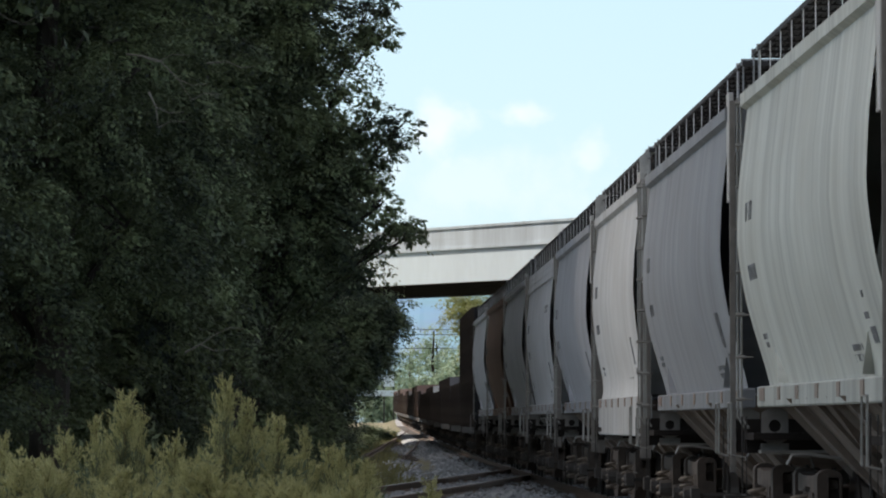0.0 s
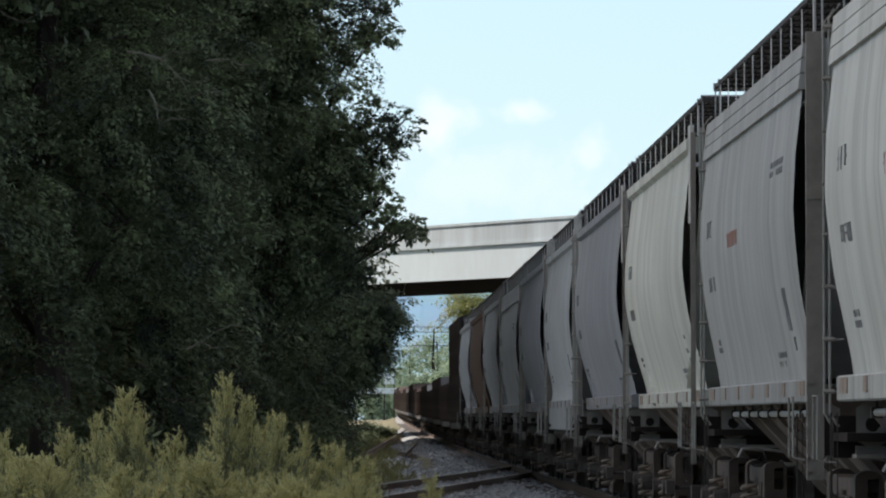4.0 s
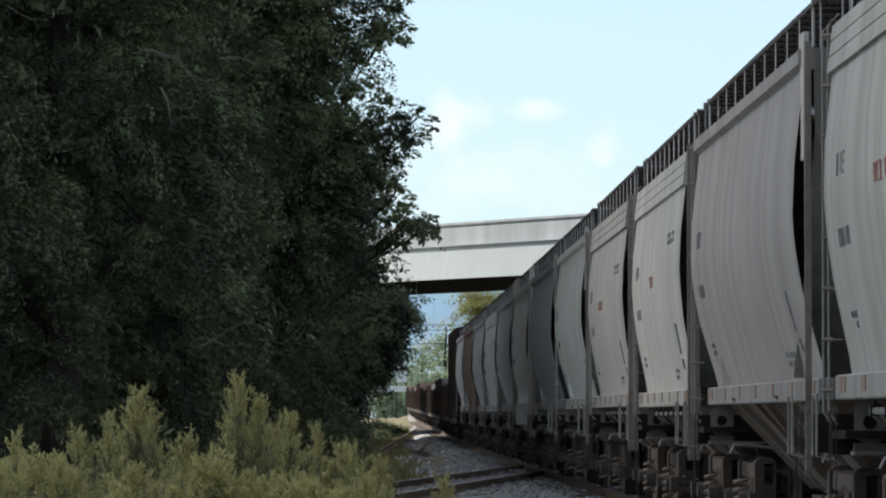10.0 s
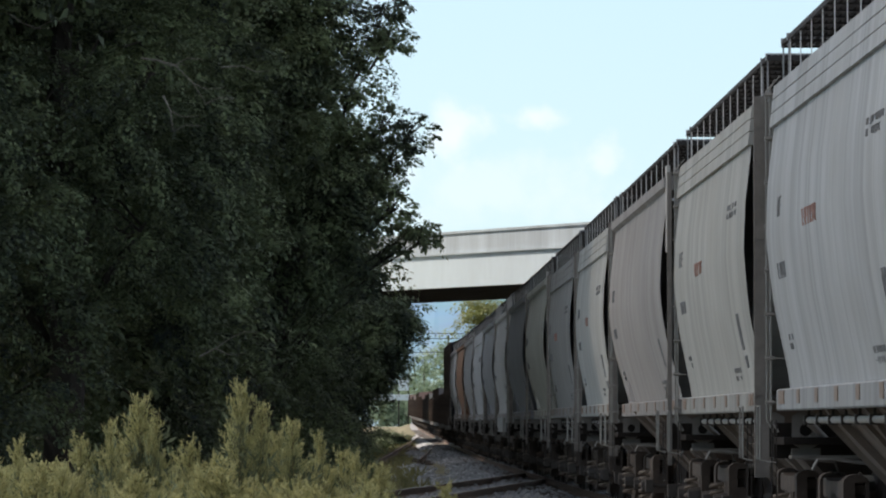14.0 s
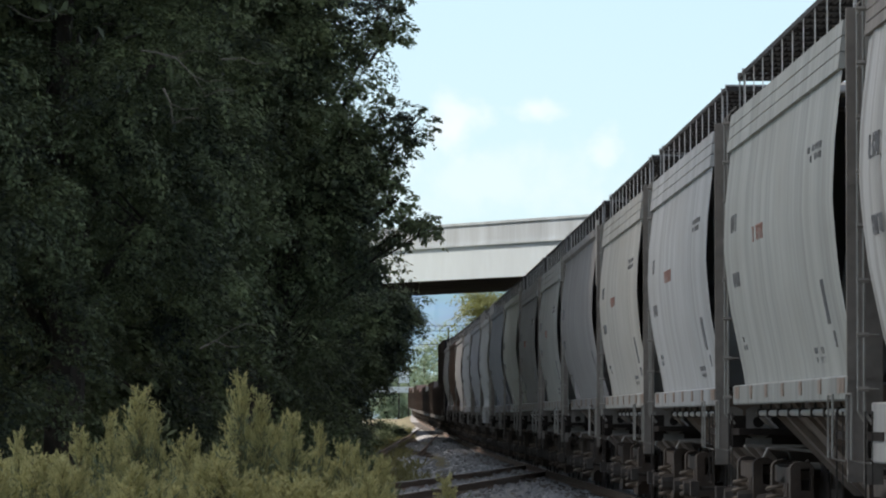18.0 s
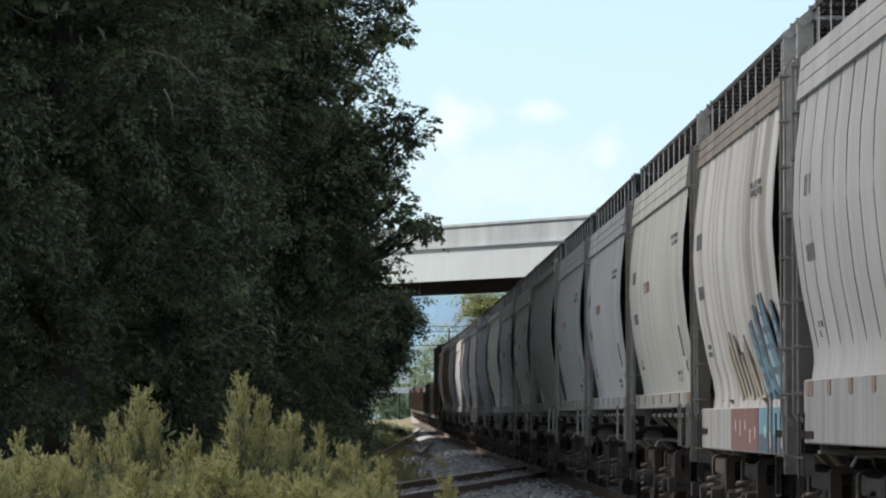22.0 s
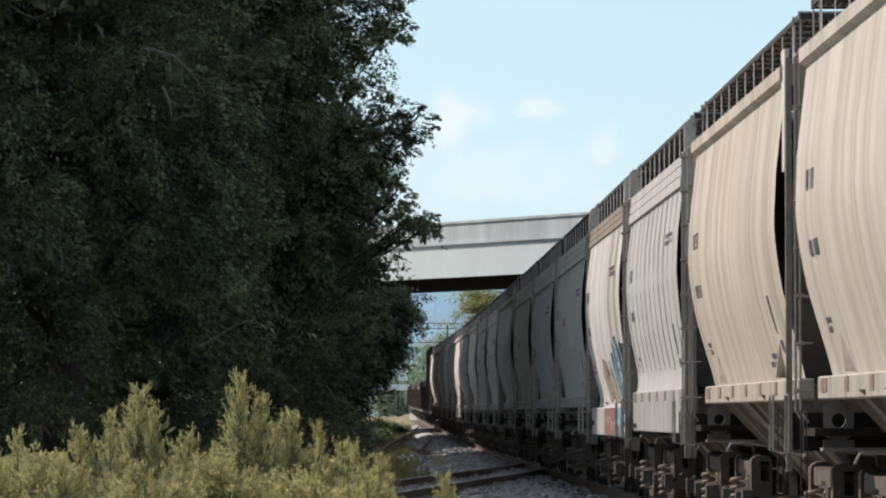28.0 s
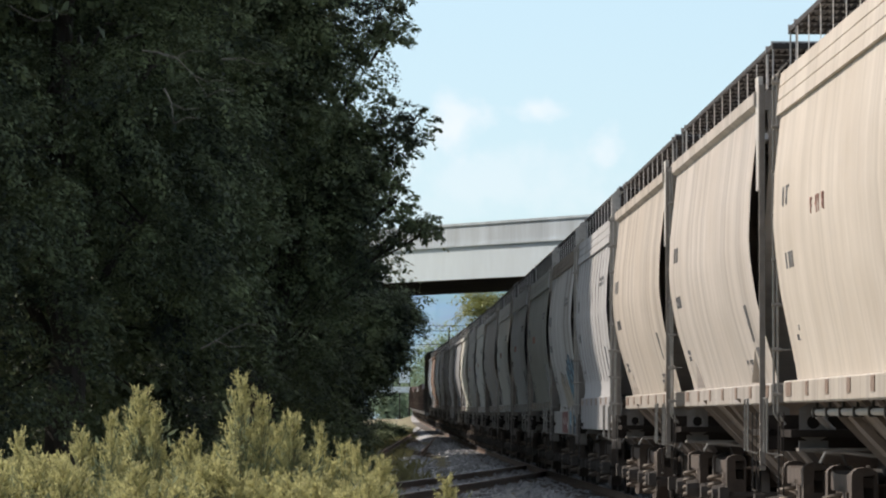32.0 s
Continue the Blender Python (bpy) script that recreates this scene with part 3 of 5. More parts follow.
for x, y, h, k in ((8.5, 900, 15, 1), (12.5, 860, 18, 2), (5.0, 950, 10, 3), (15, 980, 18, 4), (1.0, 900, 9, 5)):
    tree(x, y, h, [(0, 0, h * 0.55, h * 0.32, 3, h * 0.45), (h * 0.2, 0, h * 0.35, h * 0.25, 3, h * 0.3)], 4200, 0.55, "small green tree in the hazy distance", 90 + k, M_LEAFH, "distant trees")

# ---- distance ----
# the ridge glows: distance haze is painted as emission, paler towards the foot
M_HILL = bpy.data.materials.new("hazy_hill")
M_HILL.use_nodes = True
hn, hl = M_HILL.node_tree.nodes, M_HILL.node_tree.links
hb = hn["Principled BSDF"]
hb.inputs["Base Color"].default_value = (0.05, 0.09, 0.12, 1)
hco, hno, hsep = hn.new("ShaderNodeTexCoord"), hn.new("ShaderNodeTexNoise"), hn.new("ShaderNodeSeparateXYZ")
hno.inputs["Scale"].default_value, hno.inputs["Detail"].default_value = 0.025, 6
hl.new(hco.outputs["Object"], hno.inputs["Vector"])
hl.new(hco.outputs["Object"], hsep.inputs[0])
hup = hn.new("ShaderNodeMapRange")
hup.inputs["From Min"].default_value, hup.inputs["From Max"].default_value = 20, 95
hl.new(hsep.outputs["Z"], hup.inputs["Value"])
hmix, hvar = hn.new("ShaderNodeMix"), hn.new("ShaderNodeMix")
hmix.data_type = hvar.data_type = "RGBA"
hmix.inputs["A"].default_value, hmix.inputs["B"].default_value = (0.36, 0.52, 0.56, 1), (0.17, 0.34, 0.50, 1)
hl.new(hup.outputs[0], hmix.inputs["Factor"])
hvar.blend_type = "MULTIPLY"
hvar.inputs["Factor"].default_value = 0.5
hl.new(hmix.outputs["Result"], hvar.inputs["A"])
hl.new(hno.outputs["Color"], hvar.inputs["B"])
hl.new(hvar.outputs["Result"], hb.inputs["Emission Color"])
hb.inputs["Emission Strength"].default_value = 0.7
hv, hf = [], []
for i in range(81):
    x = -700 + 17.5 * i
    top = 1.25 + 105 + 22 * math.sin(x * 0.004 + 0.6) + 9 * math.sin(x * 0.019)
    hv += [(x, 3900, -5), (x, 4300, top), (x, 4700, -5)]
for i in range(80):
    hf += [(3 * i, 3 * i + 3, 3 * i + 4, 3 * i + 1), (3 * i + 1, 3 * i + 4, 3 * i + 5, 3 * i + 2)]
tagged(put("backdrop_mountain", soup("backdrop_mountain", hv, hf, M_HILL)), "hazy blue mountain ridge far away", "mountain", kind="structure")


# ---- covered hopper cars ----
SIDE = ((1.43, 1.55), (1.48, 1.80), (1.545, 2.28), (1.585, 2.85), (1.57, 3.25), (1.52, 3.7), (1.475, 4.11))


def side_x(z):
    for (xa, za), (xb, zb) in zip(SIDE, SIDE[1:]):
        if z <= zb:
            return xa + (xb - xa) * (z - za) / (zb - za)
    return 1.475


def half_at(length, z):
    """Half the length of a side at a height: the ends are cut back towards the sill."""
    return length / 2 - 0.22 * max(0.0, (3.4 - z) / 1.85) ** 1.3


def tucked(z, tuck):
    """How far a side draws in towards the sill."""
    return tuck * max(0.0, min(1.0, (2.7 - z) / 1.15)) ** 1.4


def body_mesh(length, ribs, material, flare=0.0, base=1.55, tuck=0.0):
    """The curved shell of a car: two bulging sides and an arched roof, with sloping end sheets."""
    bm = bmesh.new()
    prof = []
    for i in range(19):
        z = base + (4.11 - base) * i / 18
        zs = [s[1] for s in SIDE]
        prof.append((float(np.interp(z, zs, [s[0] for s in SIDE])) - tucked(z, tuck) + flare * max(0.0, 1 - (z - base) / 0.32) ** 2, z))
    roof = [(1.18, 4.29), (0.8, 4.44), (0.4, 4.51), (0.0, 4.53)]
    outline = [(-x, z) for x, z in prof] + [(-x, z) for x, z in roof] + [(x, z) for x, z in roof[-2::-1]] + [(x, z) for x, z in prof[::-1]]
    n = 96
    rings = []
    for j in range(n + 1):
        y = -length / 2 + length * j / n
        if ribs > 0.02:
            wave = ribs * (1.3 * math.sin(y * 2 * math.pi / 1.32) + 0.35 * math.sin(y * 2 * math.pi / 0.61 + 1.0))
        else:
            wave = ribs * (math.sin(y * 2 * math.pi / 0.93) + 0.5 * math.sin(y * 2 * math.pi / 0.41 + 1.0) + 0.7 * noise.noise((y * 0.8, 0, length)))
        edge = min(1.0, (length / 2 - abs(y)) / 0.4)
        ring = []
        for x, z in outline:
            cut = half_at(length, z) / (length / 2)
            f = math.sin(math.pi * max(0.0, min(1.0, (z - base) / (4.11 - base)))) ** 0.5 if z < 4.11 else 0
            ring.append(bm.verts.new((x + math.copysign(wave * edge * f, x), y * cut, z)))
        rings.append(ring)
    for a, b in zip(rings, rings[1:]):
        for i in range(len(outline) - 1):
            bm.faces.new((a[i], a[i + 1], b[i + 1], b[i]))
    for sgn in (-1, 1):
        e = sgn * length / 2
        pts = ((e - sgn * 0.03, 4.5), (e - sgn * 0.10, 3.5), (e - sgn * 0.9, 2.5), (e - sgn * 2.0, 1.58))
        rows = [[bm.verts.new((-1.40, y, z)), bm.verts.new((1.40, y, z))] for y, z in pts]
        rows[0][0].co.x, rows[0][1].co.x, rows[0][0].co.z, rows[0][1].co.z = -1.42, 1.42, 4.14, 4.14
        for r0, r1 in zip(rows, rows[1:]):
            bm.faces.new((r0[0], r0[1], r1[1], r1[0]))
    return finish(bm, "body", material, smooth=True)


def lettering_mesh(columns, rows, w, h, rng, material):
    """A block of small plain bars that stands for writing too small to read; lies in y and z."""
    bm = bmesh.new()
    for r in range(rows):
        for c in range(columns):
            if rng.random() < 0.12:
                continue
            y0, z0 = c * w * 1.5, -r * h * 1.5
            y1, k = y0 + w * rng.uniform(0.75, 1.0), w * 0.16
            if rng.random() < 0.8:
                box(bm, -0.004, 0.012, y0, y0 + k, z0, z0 + h)
            if rng.random() < 0.6:
                box(bm, -0.004, 0.012, y1 - k, y1, z0 + h * 0.1, z0 + h)
            for f in (0.0, 0.44, 0.86):
                if rng.random() < 0.4:
                    box(bm, -0.004, 0.012, y0 + k * 1.1, y1 - k * 1.1, z0 + h * f, z0 + h * (f + 0.14))
    return finish(bm, "lettering", material)


CACHE = {}


def cached(key, make):
    if key not in CACHE:
        CACHE[key] = make()
    return CACHE[key]


def make_wheel():
    bm = bmesh.new()
    prof = ((0.42, 0.06), (0.445, 0.045), (0.445, 0.03), (0.42, 0.02), (0.415, -0.07), (0.36, -0.07), (0.34, -0.02), (0.16, 0.0), (0.13, -0.07), (0.0, -0.07))
    n = 24
    rings = [[bm.verts.new((x, r * math.cos(2 * math.pi * k / n), r * math.sin(2 * math.pi * k / n))) for k in range(n)] for r, x in prof[:-1]]
    for a, b in zip(rings, rings[1:]):
        for k in range(n):
            bm.faces.new((a[k], a[(k + 1) % n], b[(k + 1) % n], b[k]))
    bm.faces.new(rings[0])
    bm.faces.new(rings[-1][::-1])
    me = finish(bm, "wheel", M_WHEEL)
    me.materials.append(M_TREAD)
    for p in me.polygons:
        r = math.hypot(p.center.y, p.center.z)
        if 0.405 < r and -0.06 < p.center.x < 0.03:
            p.material_index = 1
    return me


def make_sideframe():
    """Cast side frame: top and bottom chords, two columns beside the springs, and tall pedestals with a core hole over the bearings."""
    bm = bmesh.new()

    def prism(pts, wide=0.08):
        a = [bm.verts.new((-wide, y, z)) for y, z in pts]
        b = [bm.verts.new((wide, y, z)) for y, z in pts]
        for i in range(len(pts)):
            bm.faces.new((a[i], a[(i + 1) % len(pts)], b[(i + 1) % len(pts)], b[i]))
        bm.faces.new(a[::-1])
        bm.faces.new(b)
    prism(((-0.46, 0.66), (0.46, 0.66), (0.40, 0.80), (-0.40, 0.80)))
    prism(((-0.40, 0.14), (0.40, 0.14), (0.40, 0.24), (-0.40, 0.24)))
    for s in (-1, 1):
        prism(((s * 0.29, 0.23), (s * 0.40, 0.23), (s * 0.40, 0.67), (s * 0.29, 0.67)))
        prism(((s * 0.40, 0.14), (s * 0.72, 0.42), (s * 0.66, 0.50), (s * 0.36, 0.24)))
        prism(((s * 0.44, 0.66), (s * 0.76, 0.66), (s * 0.98, 0.70), (s * 0.98, 0.78), (s * 0.74, 0.82), (s * 0.40, 0.80)))
        y0, y1 = sorted((s * 0.86, s * 1.06))
        # the pedestal: cheeks, a web below the core hole and a rounded crown
        for x0, x1, z0, z1 in ((-0.105, -0.068, 0.30, 0.80), (0.078, 0.105, 0.30, 0.80), (-0.068, 0.078, 0.34, 0.60), (-0.068, -0.01, 0.60, 0.80)):
            box(bm, x0, x1, y0, y1, z0, z1)
        rim = [(0.105 * math.cos(a), 0.80 + 0.065 * math.sin(a)) for a in (0, 0.5, 1.0, 1.57, 2.14, 2.64, math.pi)]
        extrude_y(bm, rim, y0, y1)
        box(bm, -0.068, 0.078, *sorted((s * 0.90, s * 0.94)), 0.58, 0.81)
    return finish(bm, "side_frame", M_TRUCK)


def make_spring():
    bm = bmesh.new()
    pts = [(0.085 * math.cos(t * 0.7), 0.085 * math.sin(t * 0.7), 0.23 + 0.0092 * t) for t in range(46)]
    tube(bm, pts, 0.021, 5)
    return finish(bm, "spring", M_SPRING, smooth=True)


def make_axle():
    bm = bmesh.new()
    tube(bm, [(-1.08, 0, 0), (-0.8, 0, 0), (-0.6, 0, 0), (0.6, 0, 0), (0.8, 0, 0), (1.08, 0, 0)], [0.075, 0.085, 0.07, 0.07, 0.085, 0.075], 10)
    return finish(bm, "axle", M_WHEEL)


def make_bolster():
    bm = bmesh.new()
    box(bm, -1.08, 1.08, -0.22, 0.22, 0.50, 0.72)
    box(bm, -0.3, 0.3, -0.3, 0.3, 0.72, 0.82)
    box(bm, -1.02, -0.86, -0.28, 0.28, 0.44, 0.52)
    box(bm, 0.86, 1.02, -0.28, 0.28, 0.44, 0.52)
    return finish(bm, "bolster", M_TRUCK, bevel=0.015)


def make_cap():
    bm = bmesh.new()
    tube(bm, [(-0.13, 0, 0), (-0.02, 0, 0), (0.02, 0, 0)], [0.09, 0.11, 0.11], 10)
    return finish(bm, "bearing_cap", M_STEEL)


def make_brake_rod(sx):
    """Bent rod over the truck, from the car's side in to the brake beam."""
    bm = bmesh.new()
    tube(bm, [(sx * 1.34, -0.95, 0.90), (sx * 1.30, -0.95, 0.98), (sx * 1.15, -0.95, 0.985), (sx * 0.75, -0.95, 0.93), (sx * 0.7, -0.9, 0.80)], 0.016, 5)
    return finish(bm, "brake_rod", M_ROD)


WHEELSETS = []


def truck(car, y):
    tr = put("truck", cached("bolster", make_bolster), car, pose(0, y, 0), "rusty two-axle truck")
    for sx in (-1, 1):
        put("side_frame", cached("sideframe", make_sideframe), tr, pose(sx * 1.0, 0, 0))
        for dx, dy in ((1.0, -0.13), (1.14, 0.0), (1.0, 0.13)):
            put("spring", cached("spring", make_spring), tr, pose(sx * dx, dy, 0))
        for dy in (-0.87, 0.87):
            put("bearing_cap", cached("cap", make_cap), tr, pose(sx * 1.12, dy, 0.44, 0, 0, 0 if sx < 0 else 180))
        put("brake_rod", cached(("brake_rod", sx), lambda: make_brake_rod(sx)), tr)
    for dy in (-0.87, 0.87):
        ws = put("wheelset", cached("axle", make_axle), car, pose(0, y + dy, 0.42))
        put("wheel", cached("wheel", make_wheel), ws, pose(-0.73, 0, 0, 0, 0, 180))
        put("wheel", cached("wheel", make_wheel), ws, pose(0.73, 0, 0))
        WHEELSETS.append((ws, y + dy))


def make_board(length):
    bm = bmesh.new()
    for i in range(9):
        box(bm, i * 0.056, i * 0.056 + 0.026, -length / 2, length / 2, 0, 0.042)
    k = int(length / 0.55)
    for i in range(k + 1):
        y = -length / 2 + length * i / k
        box(bm, 0, 0.47, y - 0.02, y + 0.02, -0.012, 0.036)
    return finish(bm, "running_board", M_GRATE)


def make_cross():
    bm = bmesh.new()
    for i in range(6):
        box(bm, -0.9, 0.9, -0.27 + i * 0.09, -0.24 + i * 0.09, 0, 0.04)
    for i in range(10):
        x = -0.9 + 1.8 * i / 9
        box(bm, x - 0.012, x + 0.012, -0.27, 0.24, 0.003, 0.033)
    for y in (-0.29, 0.25):
        box(bm, -1.42, 1.42, y, y + 0.03, -0.012, 0.05)
        for x in (-1.40, 1.40):
            tube(bm, [(x, y + 0.015, 0.0), (x, y + 0.015, -0.38)], 0.008, 5)
    return finish(bm, "end_walkway", M_GALV)


def make_bracket():
    bm = bmesh.new()
    tube(bm, [(-1.30, 0, 4.14), (-1.36, 0, 4.12), (-1.40, 0, 4.17), (-1.40, 0, 4.50)], 0.0048, 5)
    return finish(bm, "bracket", M_RODL)


def make_strut():
    bm = bmesh.new()
    tube(bm, [(-1.40, 0, 4.46), (-0.9, 0, 4.46), (-0.9, 0, 4.38)], 0.010, 4)
    return finish(bm, "strut", M_GRATE)


def make_ladder():
    bm = bmesh.new()
    for y in (-0.2, 0.2):
        tube(bm, [(0.06, y, 1.2), (0, y, 1.3), (0, y, 4.10), (0.08, y, 4.2)], 0.011, 5)
    for i in range(8):
        z = 1.45 + i * 0.37
        tube(bm, [(0.10, -0.2, z), (0, -0.2, z), (0, 0.2, z), (0.10, 0.2, z)], 0.006, 4)
        tube(bm, [(-0.05, -0.2, z), (0.03, -0.2, z)], 0.019, 6)
    return finish(bm, "ladder", M_ROD)


def make_post(bent, thin):
    """Corner post: a pale flat bar, thin and grimy on cars with a rolled eave, bent inwards at the top on deep-silled cars."""
    bm = bmesh.new()
    box(bm, -0.03, 0.02 if thin else 0.10, -0.03, 0.03, 2.9, 4.39 if bent else 4.16)
    box(bm, -0.03, 0.02 if thin else 0.10, -0.02, 0.02, 0.80, 2.9)
    for i in range(7):
        box(bm, -0.028, 0.02, -0.05, 0.05, 0.86 + 0.11 * i, 0.885 + 0.11 * i)
    if bent:
        vs = []
        for x, z in ((-0.05, 4.40), (0.22, 4.62), (0.55, 4.62), (0.55, 4.54), (0.27, 4.55), (0.02, 4.36)):
            vs.append((bm.verts.new((x, -0.05, z)), bm.verts.new((x, 0.05, z))))
        for (a, b), (c, d) in zip(vs, vs[1:] + vs[:1]):
            bm.faces.new((a, c, d, b))
        bm.faces.new([v[0] for v in vs])
        bm.faces.new([v[1] for v in vs][::-1])
    me = finish(bm, "corner_post", M_POST if bent else M_BROWN)
    me.materials.append(M_BROWN)
    for p in me.polygons:
        if p.center.z < 2.89:
            p.material_index = 1
    return me


def make_gusset():
    bm = bmesh.new()
    vs = [[bm.verts.new((x, y, z)) for y, z in ((-0.16, 3.25), (0.10, 3.25), (0.16, 4.24), (-0.16, 4.24))] for x in (0, 0.04)]
    bm.faces.new(vs[0])
    bm.faces.new(vs[1][::-1])
    for i in range(4):
        bm.faces.new((vs[0][i], vs[1][i], vs[1][(i + 1) % 4], vs[0][(i + 1) % 4]))
    return finish(bm, "gusset_plate", M_POST)


def make_step():
    bm = bmesh.new()
    tube(bm, [(0, -0.22, 1.3), (0, -0.22, 0.62), (0, 0.22, 0.62), (0, 0.22, 1.3)], 0.008, 5)
    tube(bm, [(0, -0.22, 0.95), (0, 0.22, 0.95)], 0.008, 5)
    return finish(bm, "stirrup_step", M_STEEL)


def make_grab():
    bm = bmesh.new()
    tube(bm, [(0.06, -0.16, 0.95), (-0.03, -0.16, 0.97), (-0.03, -0.16, 1.42), (-0.03, 0.16, 1.42), (-0.03, 0.16, 0.97)], 0.010, 5)
    return finish(bm, "grab_iron", M_ROD)


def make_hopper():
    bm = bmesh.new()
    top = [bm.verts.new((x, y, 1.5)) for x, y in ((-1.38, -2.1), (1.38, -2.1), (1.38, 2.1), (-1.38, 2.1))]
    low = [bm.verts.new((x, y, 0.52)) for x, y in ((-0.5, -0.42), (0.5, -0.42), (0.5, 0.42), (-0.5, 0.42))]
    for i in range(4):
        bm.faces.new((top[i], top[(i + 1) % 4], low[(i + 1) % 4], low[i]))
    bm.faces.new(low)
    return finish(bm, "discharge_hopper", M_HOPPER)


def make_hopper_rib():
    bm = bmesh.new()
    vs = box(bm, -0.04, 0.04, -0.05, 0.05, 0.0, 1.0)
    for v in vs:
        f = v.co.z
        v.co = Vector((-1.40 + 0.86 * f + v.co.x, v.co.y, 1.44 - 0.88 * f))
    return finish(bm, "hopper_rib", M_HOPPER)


def make_gate():
    bm = bmesh.new()
    box(bm, -0.62, 0.62, -0.5, 0.5, 0.40, 0.51)
    tube(bm, [(-1.25, -0.34, 0.46), (1.25, -0.34, 0.46)], 0.03, 6)
    box(bm, -1.3, -1.2, -0.42, -0.26, 0.38, 0.54)
    return finish(bm, "outlet_gate", M_STEEL)


def make_coupler():
    bm = bmesh.new()
    box(bm, -0.1, 0.1, -0.55, 0.0, 0.74, 0.98)
    box(bm, -0.2, 0.16, 0.0, 0.24, 0.70, 1.02)
    tube(bm, [(0.28, -0.3, 0.85), (0.30, 0.05, 0.55), (0.28, 0.3, 0.45)], 0.03, 6)
    return finish(bm, "coupler", M_STEEL, bevel=0.015)


def make_hatch():
    bm = bmesh.new()
    tube(bm, [(0, 0, 4.50), (0, 0, 4.62), (0, 0, 4.66)], [0.40, 0.40, 0.34], 16)
    return finish(bm, "roof_hatch", M_POST)


def make_platform():
    bm = bmesh.new()
    box(bm, -1.5, 1.5, -0.5, 0.5, 1.10, 1.16)
    box(bm, -1.5, 1.5, 0.42, 0.5, 0.98, 1.28)
    return finish(bm, "end_platform", M_WHEEL)


def make_bolster_web(sx):
    """Web plate under the side sill over the truck, with a round hole and a bottom flange."""
    bm = bmesh.new()
    n = 12
    cx, cz, r = sx * 1.30, 1.22, 0.055
    ring = []
    for y in (-0.015, 0.015):
        inner = [bm.verts.new((cx + r * math.cos(math.pi / 4 + 2 * math.pi * k / n), y, cz + r * math.sin(math.pi / 4 + 2 * math.pi * k / n))) for k in range(n)]
        rim = []
        for k in range(n):
            a = math.pi / 4 + 2 * math.pi * k / n
            f = min(0.115 / max(abs(math.cos(a)), 1e-6), 0.155 / max(abs(math.sin(a)), 1e-6))
            rim.append(bm.verts.new((cx + f * math.cos(a), y, cz + f * math.sin(a))))
        for k in range(n):
            bm.faces.new((inner[k], inner[(k + 1) % n], rim[(k + 1) % n], rim[k]))
        ring.append(inner)
    for k in range(n):
        bm.faces.new((ring[0][k], ring[0][(k + 1) % n], ring[1][(k + 1) % n], ring[1][k]))
    box(bm, *sorted((sx * 1.43, sx * 0.55)), -0.12, 0.12, 0.985, 1.01)
    box(bm, *sorted((sx * 1.42, sx * 1.18)), -0.02, 0.02, 1.01, 1.07)
    return finish(bm, "bolster_web", M_BROWN)


def make_brake_pipe(length):
    bm = bmesh.new()
    tube(bm, [(-1.40, -length / 2, 1.30), (-1.40, length / 2 - 0.5, 1.30), (-1.2, length / 2, 1.15)], 0.027, 8)
    return finish(bm, "brake_pipe", M_PIPE)


def make_clamp():
    bm = bmesh.new()
    box(bm, -1.438, -1.362, -0.035, 0.035, 1.262, 1.338)
    box(bm, -1.41, -1.39, -0.02, 0.02, 1.338, 1.385)
    return finish(bm, "pipe_clamp", M_STEEL)


SET_BACK = 0.35         # bodies of the banded cars sit this far behind the middle of their couplings


